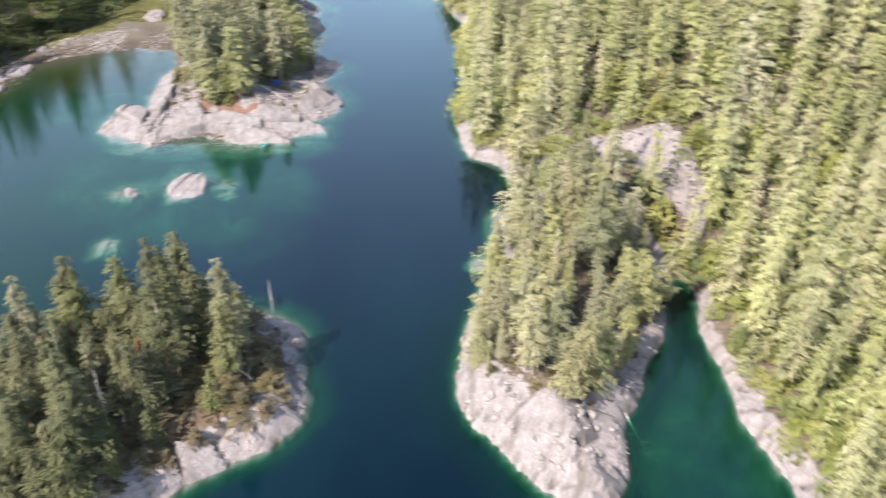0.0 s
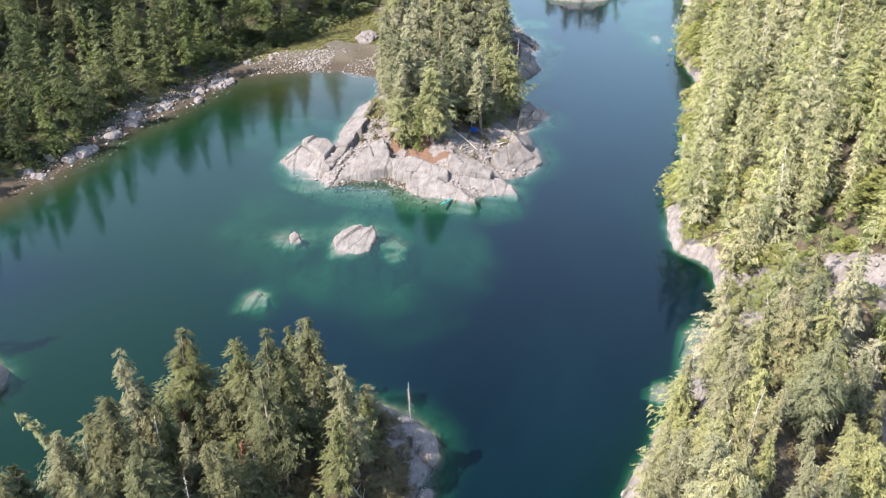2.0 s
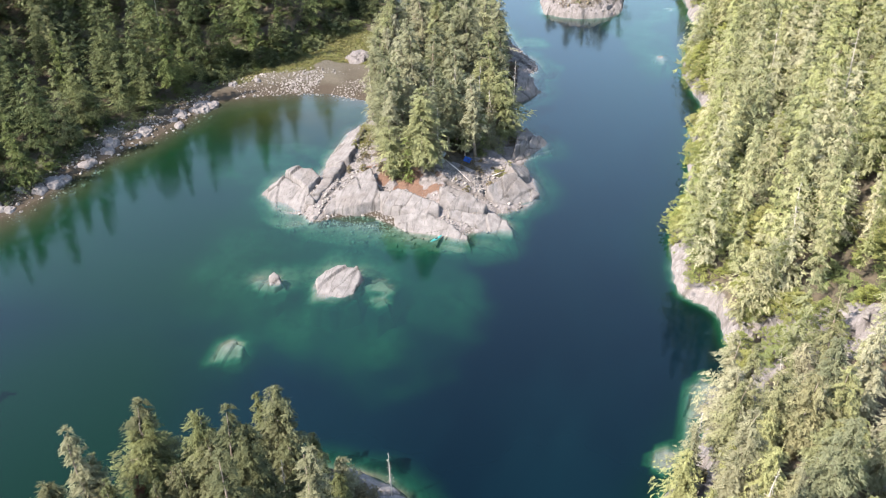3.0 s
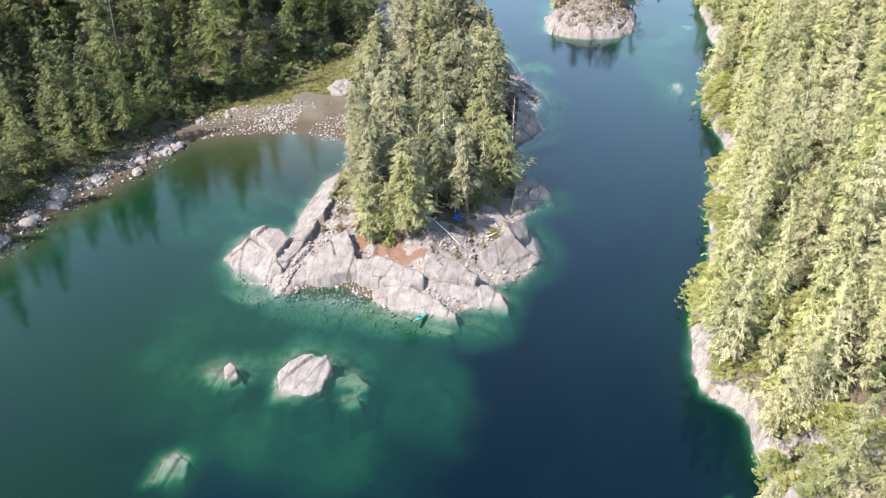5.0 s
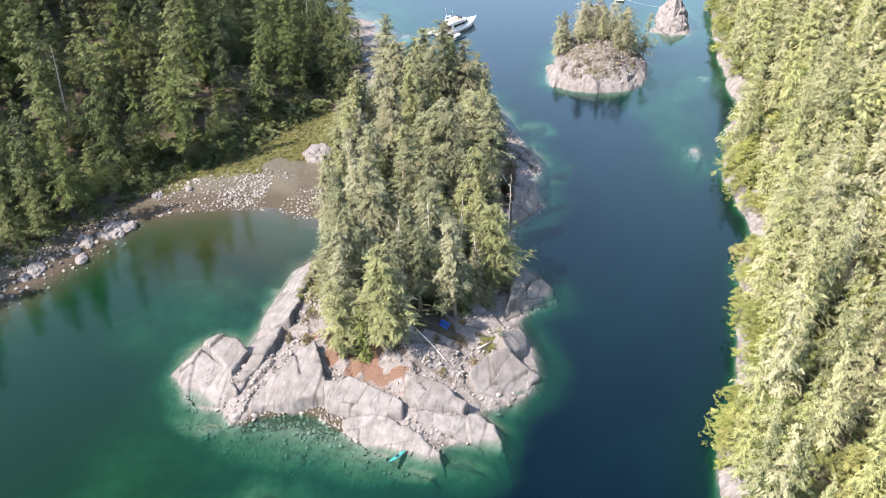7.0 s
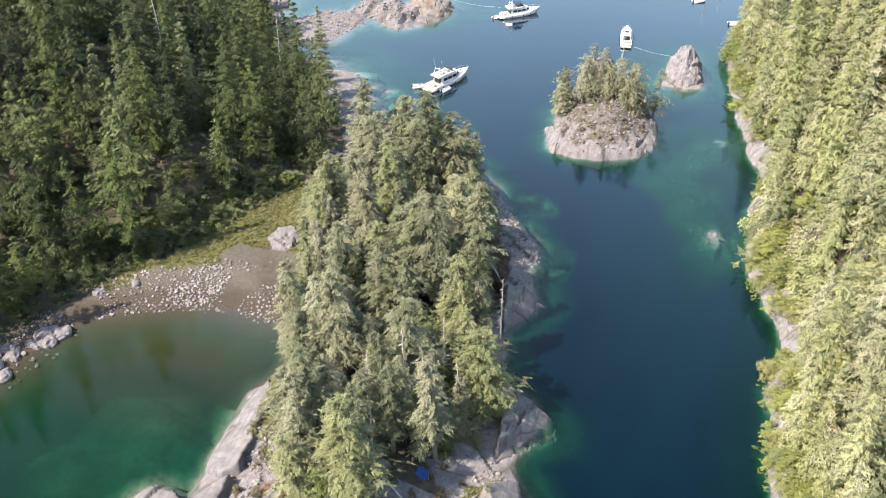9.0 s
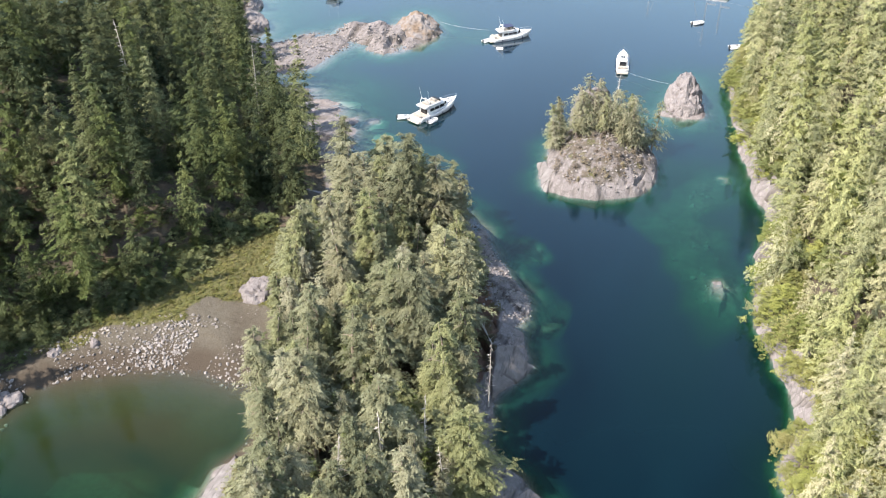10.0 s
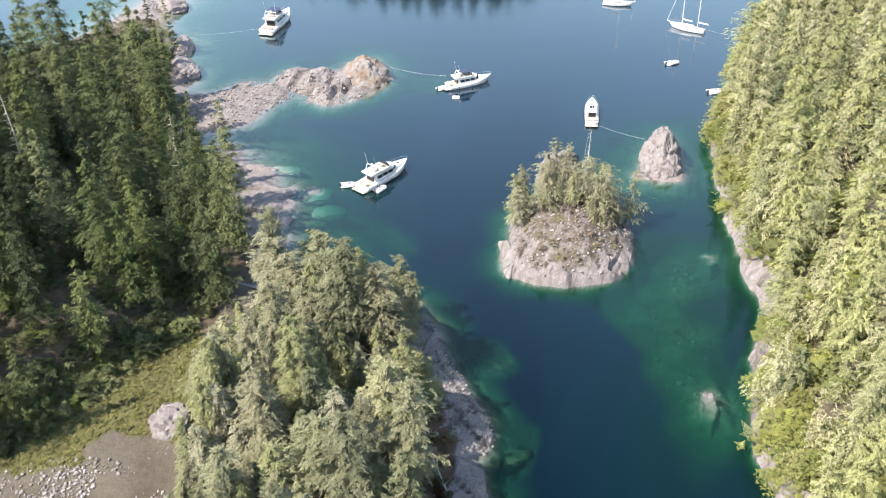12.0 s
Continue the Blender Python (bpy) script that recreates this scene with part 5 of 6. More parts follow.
BEACH = rounded([(-130, 170), (-126, 184), (-126, 196), (-121, 206), (-117, 219), (-113, 232), (-102, 240), (-86, 245), (-76, 243), (-78, 254), (-92, 258), (-104, 252), (-116, 242), (-124, 222), (-130, 200), (-134, 180)])
HEAP = rounded([(-100, 244), (-92, 243.5), (-89, 249), (-91, 256), (-96, 254)])
HEAP_EAST = rounded([(-86, 244), (-78, 243), (-78, 252), (-84, 254)])
SOUTH_SHORE = rounded([(-78, 190), (-60, 191), (-36, 189), (-30, 196), (-34, 204), (-48, 203), (-62, 202), (-74, 200)])
SHALLOWS = rounded([(-84, 194), (-75, 188), (-60, 184.5), (-44, 185), (-33, 188), (-36, 194), (-60, 196), (-80, 198)])
SPIT_TOP = rounded([(-137, 361), (-122, 352), (-114, 360), (-112, 368), (-98, 370), (-91, 379), (-104, 386), (-118, 386), (-130, 375)])
near = [stones_in(HEAP, 0.62, 401, 0.25, 0.85, power=1.8), stones_in(HEAP_EAST, 0.85, 402, 0.25, 0.75, power=1.8), stones_in(SOUTH_SHORE, 1.3, 403, 0.35, 1.4, patchy(8, 111, -0.02))]
rest = [stones_in(rounded([(-67, 189), (-60, 192), (-52, 192), (-49, 195), (-57, 198), (-64, 196)]), 0.6, 415, 0.2, 0.7), stones_in(BEACH, 0.66, 404, 0.16, 0.9, patchy(14, 113, -0.3)), stones_in(SOUTH_SHORE, 0.65, 405, 0.2, 0.75, patchy(6, 115, -0.02)), stones_in(rounded([(-50, 208), (-38, 200), (-33, 203), (-36, 210), (-44, 214)]), 0.7, 408, 0.2, 0.7),
        stones_in(SHALLOWS, 0.9, 406, 0.25, 1.0, lambda u, v: (land(u, v)[0] < 0) & (land(u, v)[0] > -2.5)), stones_in(SPIT_TOP, 0.85, 407, 0.2, 0.9, power=2.4)]
rest.append(stones_in(rounded([(-20, 284), (-7, 280), (-5, 330), (-18, 336)]), 2.4, 409, 0.4, 1.8, power=2.0))
rest.append(stones_in(rounded([(-126, 168), (-120, 185), (-118, 200), (-112, 215), (-107, 232), (-112, 236), (-120, 215), (-125, 195), (-131, 170)]), 1.3, 416, 0.25, 1.1, lambda u, v: land(u, v)[0] > -1.6))
coast = [stones_in(o, 1.6, 410 + i, 0.25, 0.9, lambda u, v: (np.abs(land(u, v)[0] - 0.4) < 1.3) & (rough(u, v, 9, 3, 117) > 0.0)) for i, o in enumerate((FRONT_ISLAND, ISLET, MAIN_ISLAND, WEST_ROCK))]
coast.append(stones_in(rounded([(24, 88), (13, 94), (3, 104), (2, 122), (8, 140), (14, 128), (20, 108), (30, 112), (38, 130), (38, 118), (30, 104)]), 1.0, 430, 0.3, 1.5, lambda u, v: (land(u, v)[0] > 0) & (rough(u, v, 7, 3, 125) > -0.12), power=2.4))


def lay(u, v, s, seed):
    r = np.random.default_rng(seed)
    z = land(u, v)[0]
    for x, y, zz, q in zip(u, v, z, s):
        yield Matrix.LocRotScale((x, y, zz + 0.12 * q), Euler((r.uniform(-0.4, 0.4), r.uniform(-0.4, 0.4), r.uniform(0, 6.28))), (q, q * r.uniform(0.75, 1.2), q)), r.integers(8)


def off_slabs(u, v):
    ok = np.ones(len(u), bool)
    for seed, corners in SLABS:
        ok &= slab_field(seed, corners, u, v)[0] < 0.1
    return ok


RUBBLE = rounded([(-78, 193), (-66, 191), (-48, 191), (-30, 198), (-27, 212), (-30, 222), (-36, 222), (-37, 212), (-45, 210), (-44, 201), (-57, 203), (-62, 211), (-68, 228), (-72, 226), (-69, 208), (-72, 199)])
rest.append(stones_in(RUBBLE, 0.6, 417, 0.2, 0.95, lambda u, v: off_slabs(u, v) & (land(u, v)[1]["litter"] < 0.3) & (rough(u, v, 5, 3, 119) > -0.22), power=2.2))
rest.append(stones_in(ISLET, 1.1, 431, 0.25, 0.9, lambda u, v: (v < 332) & (land(u, v)[0] > 1.5), power=2.0))
rest.append(stones_in(RAVINE, 0.95, 418, 0.25, 1.4, power=2.4))
rest.append(stones_in(rounded([(-46, 252), (-36, 258), (-38, 276), (-44, 284), (-50, 292), (-54, 290), (-47, 270)]), 0.8, 419, 0.2, 0.85, lambda u, v: (land(u, v)[0] > -0.8) & (rough(u, v, 6, 3, 123) > -0.15), power=2.2))
left = 300
loose = []
for k, (u, v, s) in enumerate(near + rest + coast):
    for m, which in lay(u, v, s, 420 + k):
        if left > 0 and k < len(near):
            left -= 1
            stone = part("stone", BOULDERS[which], ground)
            stone.matrix_basis = m
        else:
            loose.append((m, which))
shapes = [(np.array([v.co for v in b.vertices]), np.array([p.vertices for p in b.polygons])) for b in BOULDERS]
pts, tris, n = [], [], 0
for m, which in loose:
    p, t = shapes[which]
    a = np.array(m)
    pts.append(p @ a[:3, :3].T + a[:3, 3]), tris.append(t + n)
    n += len(p)
tagged(new("loose_stones", raw_mesh("loose_stones", np.concatenate(pts), np.concatenate(tris), STONE)), "grey and pale stones strewn along the beaches", "stones", kind="stuff")


def log(label, x0, y0, x1, y1, r, up=0.25, branches=0, seed=0):
    """A bleached drift log from one place to another."""
    rg = np.random.default_rng(500 + seed)
    bm = bmesh.new()
    a, b = Vector((x0, y0, at(x0, y0) + up)), Vector((x1, y1, at(x1, y1) + up))
    bend = Vector((0, 0, 0.03 * (b - a).length))
    mid = (a + b) / 2 + bend
    tapered(bm, a, mid, r, r * 0.85, 7), tapered(bm, mid, b, r * 0.85, r * 0.5, 7)
    for i in range(branches):
        o = a.lerp(b, rg.uniform(0.45, 0.98))
        d = Vector((rg.normal(), rg.normal(), abs(rg.normal()) * 0.6)).normalized()
        tapered(bm, o, o + d * rg.uniform(0.8, 2.2), r * 0.35, r * 0.1, 4)
    tagged(new("drift_log", bm_mesh("drift_log", bm, DEADWOOD, True)), label, "log")


log("bleached drift log lying down the granite slab", -46.4, 213, -39.6, 208.6, 0.13, 0.4)
log("thin bleached log lying across the rocks", -36.2, 213.6, -32.6, 219.4, 0.15, 0.5, 0, 1)
log("fallen bleached tree with branches lying over the shore", 23.5, 109, 31.2, 103.2, 0.22, 0.6, 9, 2)
log("weathered log on the shaded rocks", -45.0, 240, -41.0, 234, 0.16, 0.4, 3, 3)
log("weathered log on the shaded rocks", -46.5, 268, -42.5, 262, 0.18, 0.4, 4, 4)
log("bleached log lying on the near island", -35, 112, -29, 108, 0.18, 0.5, 5, 5)


def dome_tent(x, y, r, h):
    bm = bmesh.new()
    bmesh.ops.create_uvsphere(bm, u_segments=18, v_segments=12, radius=1)
    for v in list(bm.verts):
        if v.co.z < -0.02:
            bm.verts.remove(v)
    for v in bm.verts:
        a = math.atan2(v.co.y, v.co.x)
        q = 1 + 0.08 * math.cos(4 * a)
        v.co = Vector((v.co.x * r * q, v.co.y * r * q, v.co.z * h))
    tent = tagged(new("dome_tent"), "small grey-green dome tent under the trees", "tent", "tents")
    part("canopy", bm_mesh("canopy", bm, TENT_GREY, True), tent)
    for s in (0.78, 2.36):
        bm = bmesh.new()
        pr = [Vector((r * 1.08 * math.cos(k) * math.cos(s), r * 1.08 * math.cos(k) * math.sin(s), h * 1.02 * math.sin(k))) for k in np.linspace(0, math.pi, 11)]
        for p, q in zip(pr, pr[1:]):
            tapered(bm, p, q, 0.03, 0.03, 5)
        part("pole", bm_mesh("pole", bm, MOTOR, True), tent)
    tent.matrix_basis = pose(x, y, at(x, y), 0, 0, 30)


def tarp(x, y):
    bm = bmesh.new()
    n = 10
    grid = [[bm.verts.new((2.2 * (i / n - 0.5), 2.6 * (j / n - 0.5), 1.5 - 1.3 * abs(i / n - 0.5) * 1.6 + 0.12 * math.sin(3.1 * i) * math.sin(2.3 * j))) for j in range(n + 1)] for i in range(n + 1)]
    for i in range(n):
        for j in range(n):
            bm.faces.new((grid[i][j], grid[i + 1][j], grid[i + 1][j + 1], grid[i][j + 1]))
    bmesh.ops.solidify(bm, geom=bm.faces[:], thickness=0.02)
    shelter = tagged(new("tarp_shelter"), "bright blue tarp strung up as a shelter under the trees", "tarp")
    part("sheet", bm_mesh("sheet", bm, BLUE_TARP, True), shelter)
    for s in (-1.25, 1.25):
        bm = bmesh.new()
        tapered(bm, (0, s, -0.1), (0, s, 1.55), 0.04, 0.03)
        part("post", bm_mesh("post", bm, DEADWOOD), shelter)
    shelter.matrix_basis = pose(x, y, at(x, y), 0, 0, 65) @ Matrix.Diagonal((0.7, 0.7, 0.8, 1))


def shell(rings):
    """A closed skin over rings with the same number of points."""
    bm = bmesh.new()
    vs = [[bm.verts.new(p) for p in ring] for ring in rings]
    k = len(vs[0])
    for a, b in zip(vs, vs[1:]):
        for i in range(k):
            bm.faces.new((a[i], a[(i + 1) % k], b[(i + 1) % k], b[i]))
    bm.faces.new(vs[0][::-1]), bm.faces.new(vs[-1])
    return bm


def kayak(x, y, turn):
    craft = tagged(new("kayak"), "teal plastic kayak pulled up at the water's edge", "kayak")
    rings = []
    for u in np.linspace(-1, 1, 13):
        w = 0.34 * (1 - abs(u) ** 2.2) + 0.015
        rings.append([(2.0 * u, w * math.cos(a), 0.2 + 0.17 * math.sin(a) * (1 - 0.4 * abs(u)) + 0.12 * u * u) for a in np.linspace(0, 6.2832, 13)[:-1]])
    part("hull", bm_mesh("hull", shell(rings), TEAL_PLASTIC, True), craft)
    bm = shell([[(0.45 * math.cos(a), 0.22 * math.sin(a), z) for a in np.linspace(0, 6.2832, 13)[:-1]] for z in (0.3, 0.385)])
    part("cockpit", bm_mesh("cockpit", bm, MOTOR), craft)
    craft.matrix_basis = pose(x, y, max(at(x, y), 0) + 0.02, 0, 0, turn) @ Matrix.Diagonal((0.8, 0.9, 0.9, 1))


dome_tent(-46.9, 212.4, 0.75, 0.8), dome_tent(-47.6, 215.6, 0.8, 0.85)
tarp(-42.2, 216.6)
kayak(-41.6, 190.6, 62)


# ---- boats: bow along +x, waterline at z = 0 ----
def slab(plan, z0, z1, shrink=1.0, shift=0.0, bevel=0.05, rake=0.0):
    """A solid over a plan of (x, y); its top is the plan drawn in and shifted along x."""
    bm = bmesh.new()
    cx = sum(p[0] for p in plan) / len(plan)
    lo = [bm.verts.new((x, y, z0)) for x, y in plan]
    hi = [bm.verts.new((cx + (x - cx) * shrink + shift + rake * (x > cx), y * shrink, z1)) for x, y in plan]
    n = len(plan)
    for i in range(n):
        bm.faces.new((lo[i], lo[(i + 1) % n], hi[(i + 1) % n], hi[i]))
    bm.faces.new(lo[::-1]), bm.faces.new(hi)
    if bevel:
        bmesh.ops.bevel(bm, geom=bm.edges[:], offset=bevel, segments=2, affect="EDGES")
    return bm


def plan(x0, x1, w, nose=0.0, narrow=0.55):
    """A plan outline from stern x0 to front x1, w wide, with a drawn-in nose."""
    if not nose:
        return [(x0, -w / 2), (x1, -w / 2), (x1, w / 2), (x0, w / 2)]
    return [(x0, -w / 2), (x1 - nose, -w / 2), (x1 - nose * 0.3, -w / 2 * narrow - w * 0.08), (x1, -w / 2 * narrow * 0.6), (x1, w / 2 * narrow * 0.6), (x1 - nose * 0.3, w / 2 * narrow + w * 0.08), (x1 - nose, w / 2), (x0, w / 2)]


def hull_half(u, beam, full=0.5, stern=0.9):
    """Half width of the deck at u, from the stern (0) to the bow (1)."""
    f = 1.0 if u < full else 1 - ((u - full) / (1 - full)) ** 2.3
    return beam / 2 * (stern + (1 - stern) * min(1, u / 0.4)) * max(f, 0.015)


def hull_parts(boat, length, beam, free, sheer, full=0.5, stern=0.9, paint=None, stripe=None, deck=None):
    rings, cap, band = [], [], []
    for u in np.linspace(0, 1, 17):
        b, z = hull_half(u, beam, full, stern), free + sheer * u ** 2
        x = length * (u - 0.5)
        wl = x - 0.09 * length * max(0, (u - 0.6) / 0.4) ** 1.5
        rings.append([(x, b, z), (wl * 0.5 + x * 0.5, b * 0.96, z * 0.5), (wl, b * 0.84, 0.0), (wl - 0.1, b * 0.5, -0.32), (wl - 0.15, 0, -0.5), (wl - 0.1, -b * 0.5, -0.32), (wl, -b * 0.84, 0.0), (wl * 0.5 + x * 0.5, -b * 0.96, z * 0.5), (x, -b, z)])
        cap.append([(x, b * 0.93, z - 0.12), (x, b * 0.93, z + 0.02), (x, -b * 0.93, z + 0.02), (x, -b * 0.93, z - 0.12)])
        band.append([(wl + 0.012, b * 0.86 + 0.012, 0.16), (wl + 0.012, b * 0.84 + 0.012, -0.02), (wl + 0.012, -b * 0.84 - 0.012, -0.02), (wl + 0.012, -b * 0.86 - 0.012, 0.16)])
    part("hull", bm_mesh("hull", shell(rings), paint or GELCOAT, True), boat)
    part("deck", bm_mesh("deck", shell(cap), deck or GELCOAT), boat)
    part("waterline_stripe", bm_mesh("waterline_stripe", shell(band), stripe or NAVY), boat)


def bar(boat, name, points, r, material):
    bm = bmesh.new()
    for p, q in zip(points, points[1:]):
        tapered(bm, p, q, r, r, 5)
    return part(name, bm_mesh(name, bm, material), boat)


def bow_rail(boat, length, beam, free, sheer, full, stern, start=0.45):
    for side in (-1, 1):
        top = []
        for u in np.linspace(start, 0.995, 9):
            b, z = hull_half(u, beam, full, stern) * 0.95, free + sheer * u ** 2
            top.append((length * (u - 0.5), side * b, z + 0.62))
        rail = bar(boat, "rail", top, 0.022, STEEL)
        for i, p in enumerate(top[::2]):
            bar(rail, "stanchion", [(p[0], p[1], p[2] - 0.64), p], 0.018, STEEL)


def motor_yacht(label, x, y, heading, length, beam, flybridge=True, bimini=True):
    boat = tagged(new("motor_yacht"), label, "boat", "boats at anchor")
    free, sheer, full, stern = 0.085 * length, 0.055 * length, 0.5, 0.92
    hull_parts(boat, length, beam, free, sheer, full, stern)
    l = length
    part("swim_platform", bm_mesh("swim_platform", slab(plan(-0.5 * l - 1.1, -0.5 * l + 0.05, beam * 0.84), 0.28, 0.4, 1, 0, 0.03), TEAK), boat)
    part("cockpit_floor", bm_mesh("cockpit_floor", slab(plan(-0.485 * l, -0.3 * l, beam * 0.8), free + 0.03, free + 0.07, 1, 0, 0.0), TEAK), boat)
    part("cockpit_seat", bm_mesh("cockpit_seat", slab(plan(-0.475 * l, -0.43 * l, beam * 0.66), free + 0.07, free + 0.5, 1, 0, 0.05), CUSHION), boat)
    z1 = free + 0.118 * l
    cabin = part("cabin", bm_mesh("cabin", slab(plan(-0.3 * l, 0.2 * l, beam * 0.76, 0.14 * l), free, z1, 0.9, -0.012 * l, 0.08), GELCOAT), boat)
    for side in (-1, 1):
        for k in range(3):
            a = -0.25 * l + k * 0.115 * l
            bm = bmesh.new()
            y0, y1 = side * (beam * 0.372), side * (beam * 0.352)
            q = [(a, y0, free + 0.42 * (z1 - free)), (a + 0.1 * l, y0, free + 0.42 * (z1 - free)), (a + 0.094 * l, y1, free + 0.82 * (z1 - free)), (a - 0.004 * l, y1, free + 0.82 * (z1 - free))]
            front = [bm.verts.new(Vector(p) + Vector((0, side * 0.03, 0))) for p in q]
            back = [bm.verts.new(Vector(p) - Vector((0, side * 0.03, 0))) for p in q]
            for i in range(4):
                bm.faces.new((front[i], front[(i + 1) % 4], back[(i + 1) % 4], back[i]))
            bm.faces.new(front), bm.faces.new(back[::-1])
            part("window", bm_mesh("window", bm, TINTED), cabin, "dark tinted window")
    part("cabin_door", bm_mesh("cabin_door", slab(plan(-0.306 * l, -0.29 * l, beam * 0.5), free + 0.1, z1 - 0.25, 1, 0, 0), TINTED), cabin, "dark glass door")
    if not flybridge:
        part("sunroof", bm_mesh("sunroof", slab(plan(-0.13 * l, -0.03 * l, beam * 0.34), z1 - 0.03, z1 + 0.05, 0.95, 0, 0.02), TINTED), cabin, "dark glass sunroof")
        for side in (-1, 1):
            bar(cabin, "grab_rail", [(-0.25 * l, side * beam * 0.28, z1 + 0.1), (0.05 * l, side * beam * 0.28, z1 + 0.1)], 0.03, STEEL)
        bar(boat, "mast", [(-0.2 * l, 0, z1), (-0.22 * l, 0, z1 + 1.6)], 0.04, GELCOAT)
    part("windscreen", bm_mesh("windscreen", slab(plan(0.1 * l, 0.212 * l, beam * 0.62, 0.09 * l), free + 0.45 * (z1 - free), free + 0.93 * (z1 - free), 0.84, -0.02 * l, 0.03), TINTED), boat, "dark raked windscreen")
    part("coachroof", bm_mesh("coachroof", slab(plan(0.15 * l, 0.39 * l, beam * 0.52, 0.12 * l), free + 0.1, free + 0.034 * l + 0.35, 0.86, -0.01 * l, 0.08), GELCOAT), boat)
    part("hatch", bm_mesh("hatch", slab(plan(0.27 * l, 0.31 * l, 0.55), free + 0.034 * l + 0.3, free + 0.034 * l + 0.42, 1, 0, 0.02), TINTED), boat)
    if flybridge:
        z2 = z1 + 0.04 * l
        part("flybridge", bm_mesh("flybridge", slab(plan(-0.36 * l, 0.09 * l, beam * 0.74, 0.1 * l), z1 + 0.01, z2, 1.04, -0.01 * l, 0.08), GELCOAT), boat)
        part("flybridge_floor", bm_mesh("flybridge_floor", slab(plan(-0.3 * l, 0.0, beam * 0.58), z2 - 0.05, z2 + 0.025, 1, 0, 0), TEAK), boat)
        part("helm_screen", bm_mesh("helm_screen", slab(plan(0.0, 0.06 * l, beam * 0.6, 0.04 * l), z2 + 0.0, z2 + 0.42, 0.9, -0.02 * l, 0.02), TINTED), boat)
        part("helm_seat", bm_mesh("helm_seat", slab(plan(-0.09 * l, -0.05 * l, beam * 0.42), z2 + 0.03, z2 + 0.6, 0.95, 0, 0.06), CUSHION), boat)
        part("bench", bm_mesh("bench", slab(plan(-0.27 * l, -0.2 * l, beam * 0.5), z2 + 0.03, z2 + 0.42, 0.95, 0, 0.06), CUSHION), boat)
        top = z2 + 0.085 * l
        arch = bar(boat, "radar_arch", [(-0.3 * l, -beam * 0.36, z1), (-0.25 * l, -beam * 0.33, top), (-0.25 * l, beam * 0.33, top), (-0.3 * l, beam * 0.36, z1)], 0.09, GELCOAT)
        bm = bmesh.new()
        bmesh.ops.create_uvsphere(bm, u_segments=12, v_segments=8, radius=0.32, matrix=Matrix.Translation((-0.25 * l, 0, top + 0.22)) @ Matrix.Diagonal((1, 1, 0.7, 1)))
        part("radar_dome", bm_mesh("radar_dome", bm, GELCOAT, True), arch)
        for side in (-1, 1):
            bar(arch, "antenna", [(-0.25 * l, side * beam * 0.3, top), (-0.29 * l, side * beam * 0.33, top + 0.2 * l)], 0.03, GELCOAT)
        if bimini:
            part("bimini", bm_mesh("bimini", slab(plan(-0.2 * l, 0.0, beam * 0.62), top - 0.12, top - 0.04, 0.95, 0, 0.02), CANVAS), boat, "dark blue canvas top")
            for sx in (-0.19, -0.01):
                for side in (-1, 1):
                    bar(boat, "bimini_pole", [(sx * l, side * beam * 0.29, z2), (sx * l, side * beam * 0.29, top - 0.08)], 0.022, STEEL)
    bow_rail(boat, length, beam, free, sheer, full, stern)
    for side in (-1, 1):
        for f in (-0.3, 0.0, 0.2):
            bm = bmesh.new()
            bmesh.ops.create_uvsphere(bm, u_segments=8, v_segments=6, radius=0.13, matrix=Matrix.Translation((f * l, side * (hull_half(f + 0.5, beam, full, stern) + 0.12), free * 0.55)) @ Matrix.Diagonal((1, 1, 2.2, 1)))
            part("fender", bm_mesh("fender", bm, NAVY, True), boat)
    boat.matrix_basis = pose(x, y, 0, 0, 0, heading)
    return boat


def dinghy(label, x, y, heading, length=3.2, z=0.0, motor=True):
    """An inflatable tender with tubes, floor, seat and outboard motor."""
    boat = tagged(new("dinghy"), label, "boat")
    w = 0.26 * length
    loop = [(-0.5 * length, -w), (0.2 * length, -w), (0.4 * length, -w * 0.7), (0.5 * length, -w * 0.2), (0.5 * length, w * 0.2), (0.4 * length, w * 0.7), (0.2 * length, w), (-0.5 * length, w)]
    bm = bmesh.new()
    for p, q in zip(loop, loop[1:]):
        tapered(bm, (*p, 0.24 + 0.04 * (p[0] > 0.2)), (*q, 0.24 + 0.04 * (q[0] > 0.2)), 0.22, 0.22, 10)
    part("tube", bm_mesh("tube", bm, RUBBER, True), boat)
    part("floor", bm_mesh("floor", slab(plan(-0.48 * length, 0.42 * length, 2 * w, 0.2 * length), 0.04, 0.14, 1, 0, 0), RUBBER), boat)
    part("seat", bm_mesh("seat", slab(plan(-0.1 * length, 0.0, 1.8 * w), 0.36, 0.42, 1, 0, 0.02), GELCOAT), boat)
    if motor:
        part("outboard_motor", bm_mesh("outboard_motor", slab(plan(-0.56 * length, -0.46 * length, 0.3), 0.0, 0.85, 0.85, 0, 0.05), MOTOR), boat)
    boat.matrix_basis = pose(x, y, z, 0, 0, heading)
    return boat


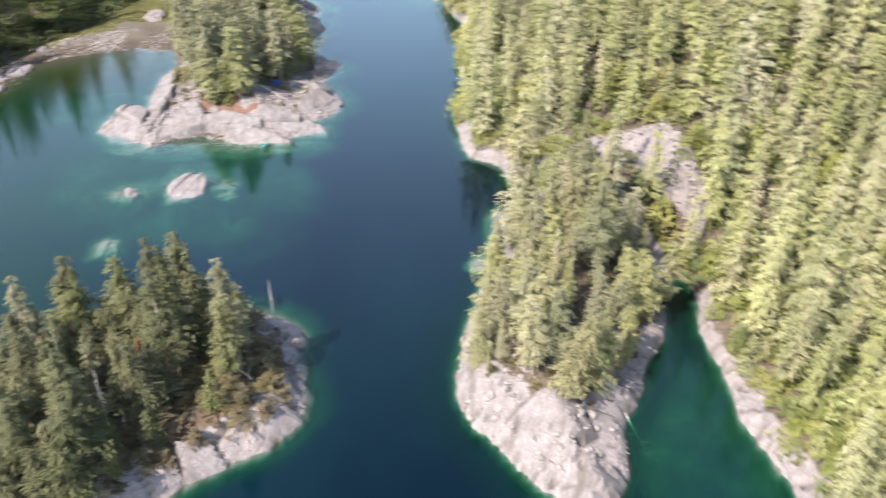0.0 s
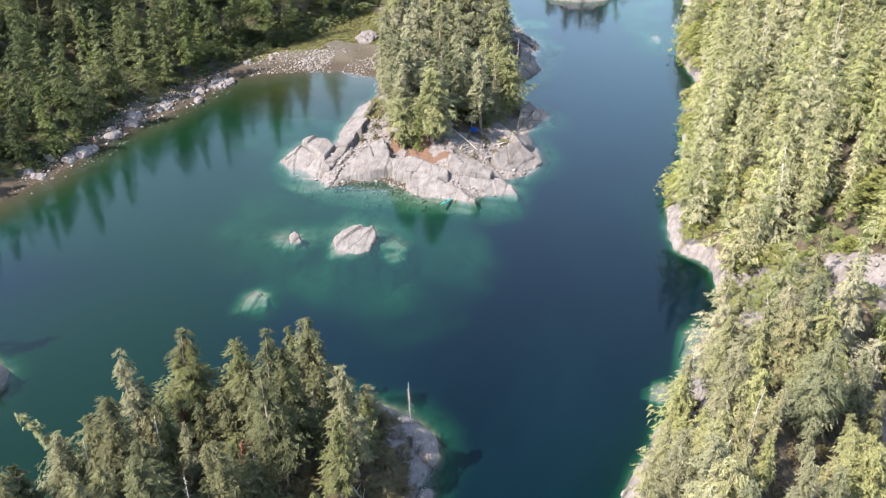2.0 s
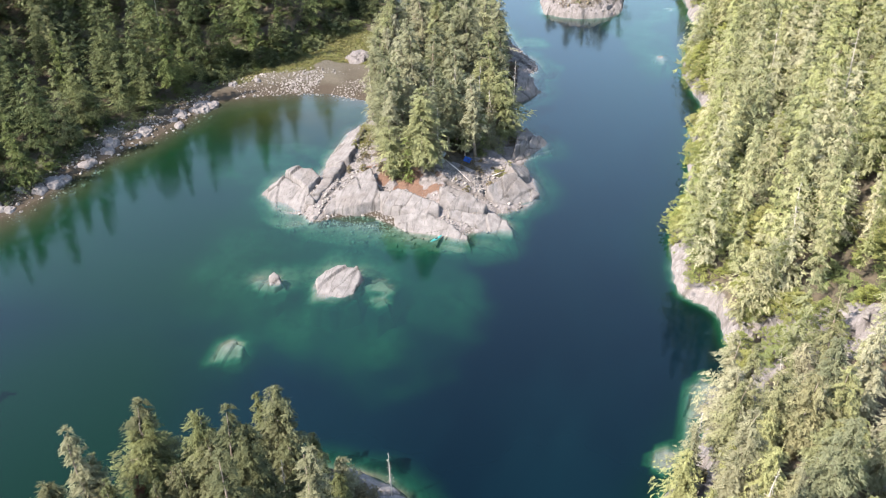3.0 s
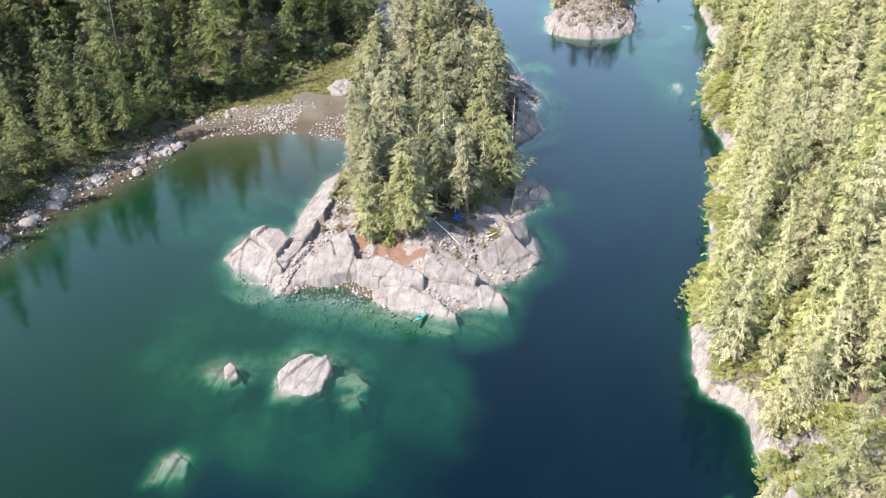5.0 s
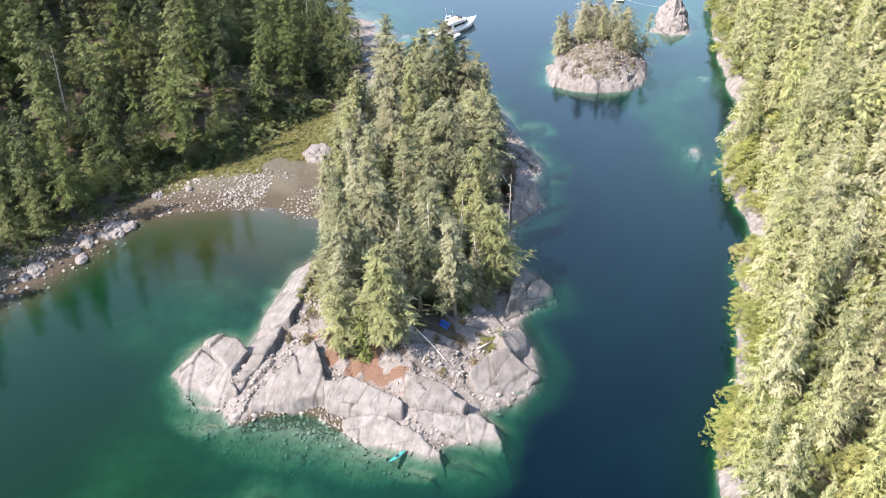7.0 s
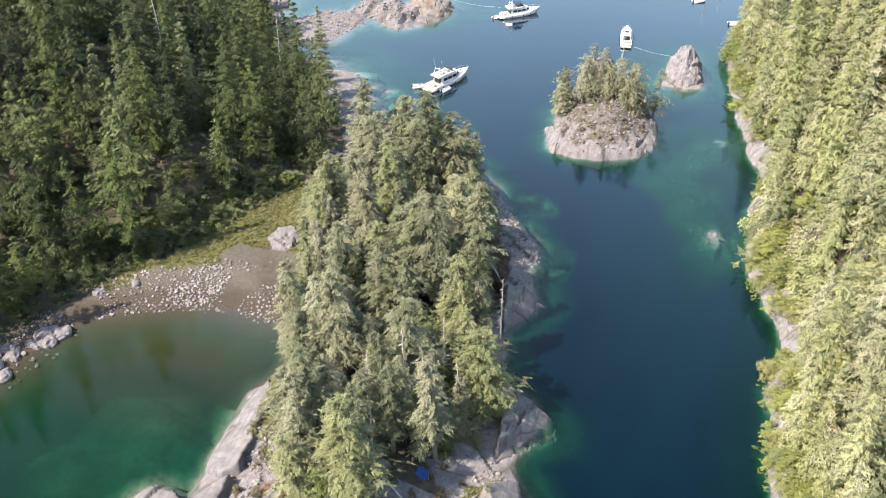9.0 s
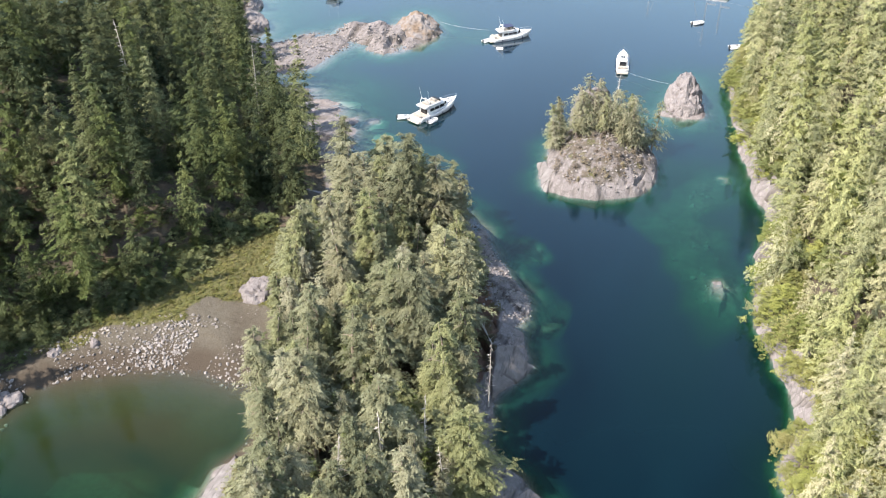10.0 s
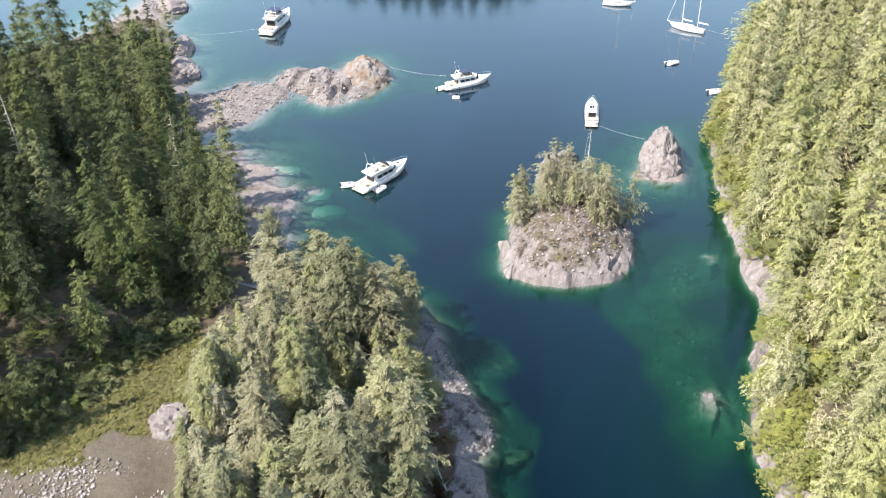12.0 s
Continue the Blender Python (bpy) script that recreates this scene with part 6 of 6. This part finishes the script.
def sailing_boat(label, x, y, heading, length, beam, masts):
    boat = tagged(new("sailing_yacht"), label, "boat", "boats at anchor")
    free, sheer = 0.09 * length, 0.04 * length
    hull_parts(boat, length, beam, free, sheer, 0.42, 0.62)
    l = length
    part("cabin", bm_mesh("cabin", slab(plan(-0.2 * l, 0.2 * l, beam * 0.56, 0.12 * l), free, free + 0.55, 0.9, 0, 0.06), GELCOAT), boat)
    for side in (-1, 1):
        for k in range(3):
            part("porthole", bm_mesh("porthole", slab([(-0.14 * l + k * 0.09 * l, side * beam * 0.255), (-0.09 * l + k * 0.09 * l, side * beam * 0.255), (-0.09 * l + k * 0.09 * l, side * beam * 0.285), (-0.14 * l + k * 0.09 * l, side * beam * 0.285)], free + 0.2, free + 0.4, 1, 0, 0), TINTED), boat)
    part("cockpit", bm_mesh("cockpit", slab(plan(-0.42 * l, -0.23 * l, beam * 0.42), free + 0.03, free + 0.22, 1, 0, 0.03), TEAK), boat)
    bar(boat, "bowsprit", [(0.46 * l, 0, free + sheer), (0.58 * l, 0, free + sheer + 0.2)], 0.07, GELCOAT)
    for f, h in masts:
        mast = bar(boat, "mast", [(f * l, 0, free), (f * l, 0, free + h)], 0.1, GELCOAT)
        bar(mast, "boom", [(f * l, 0, free + 1.7), ((f - 0.3) * l, 0, free + 1.6)], 0.07, GELCOAT)
        bar(mast, "furled_sail", [((f - 0.02) * l, 0, free + 1.88), ((f - 0.28) * l, 0, free + 1.78)], 0.14, GELCOAT)
        bar(mast, "spreader", [(f * l, -0.9, free + 0.6 * h), (f * l, 0.9, free + 0.6 * h)], 0.03, GELCOAT)
        for side in (-1, 1):
            bar(mast, "shroud", [(f * l, side * beam * 0.44, free), (f * l, side * 0.9, free + 0.6 * h), (f * l, 0, free + h)], 0.015, STEEL)
    f, h = masts[0]
    bar(boat, "forestay", [(0.57 * l, 0, free + sheer + 0.2), (f * l, 0, free + h)], 0.05, GELCOAT)
    bar(boat, "backstay", [(-0.48 * l, 0, free), (f * l, 0, free + h)], 0.015, STEEL)
    bow_rail(boat, length, beam, free, sheer, 0.42, 0.62, 0.75)
    boat.matrix_basis = pose(x, y, 0, 0, 0, heading)


def mooring(label, a, b, sag, r=0.022):
    bm = bmesh.new()
    p = [Vector(a).lerp(Vector(b), k / 14) - Vector((0, 0, sag * 4 * (k / 14) * (1 - k / 14))) for k in range(15)]
    for s, t in zip(p, p[1:]):
        tapered(bm, s, t, r, r, 5)
    tagged(new("mooring_line", bm_mesh("mooring_line", bm, ROPE)), label, "rope")


motor_yacht("white flybridge motor yacht with antennas anchored in the cove", -76.5, 342.4, 62, 13.6, 4.1, True, False)
motor_yacht("white motor yacht with a dark canopy tied to the rocky ridge", -69.7, 390.6, 38, 11.8, 3.7)
motor_yacht("small white motor cruiser tied stern-first to the rocks", -38.2, 381.0, 97, 11.6, 3.3, False, False)
motor_yacht("large white motor yacht anchored off the west shore", -131.5, 417.2, 88, 15.5, 4.9)
sailing_boat("white two-masted sailing boat moored to the east shore", -19.4, 437.6, 160, 10.2, 3.0, ((0.14, 15.0), (-0.3, 10.5)))
sailing_boat("white sailing boat anchored far out in the cove", -39.7, 452.4, 3, 8.6, 3.0, ((0.08, 13.0),))
dinghy("light grey inflatable dinghy floating behind a motor yacht", -82.9, 337.6, 20)
dinghy("light grey inflatable dinghy lying alongside a motor yacht", -76.0, 337.6, 60, 2.8)
dinghy("light grey inflatable dinghy behind a motor yacht", -75.6, 386.6, 50, 2.8)
dinghy("white rowing dinghy floating on calm water", -21.8, 413.9, 35, 3.6)
dinghy("white open motor boat moored beside the wooded bank", -10.6, 399.2, 25, 3.9)
raft = tagged(new("swim_float", bm_mesh("swim_float", slab(plan(-0.9, 0.9, 1.5), 0.0, 0.28, 0.97, 0, 0.06), GELCOAT)), "square white swim float on the water", "float")
raft.matrix_basis = pose(-71.1, 382.4, 0.02, 0, 0, 15)
mooring("white mooring line from a yacht to the rocky ridge", (-90.2, 391.0, 2.4), (-75.6, 391.0, 1.5), 0.5)
mooring("white stern line from a cruiser to the pale rock", (-25.0, 368.0, 1.9), (-36.9, 374.3, 1.2), 0.4)
mooring("white stern line from a cruiser to the islet", (-36.5, 346.0, 2.0), (-37.6, 374.2, 1.2), 0.6, 0.016)
mooring("white stern line from a sailing boat to the bank", (-3.0, 431.0, 2.0), (-14.6, 435.9, 1.2), 0.4)
mooring("thin line from a motor yacht to the west shore", (-154.0, 400.0, 1.5), (-132.0, 411.2, 1.4), 0.5, 0.016)

# the patterns from which the trees were copied are not part of the place
for k in KINDS:
    for ob in (*k.children_recursive, k):
        bpy.data.objects.remove(ob)
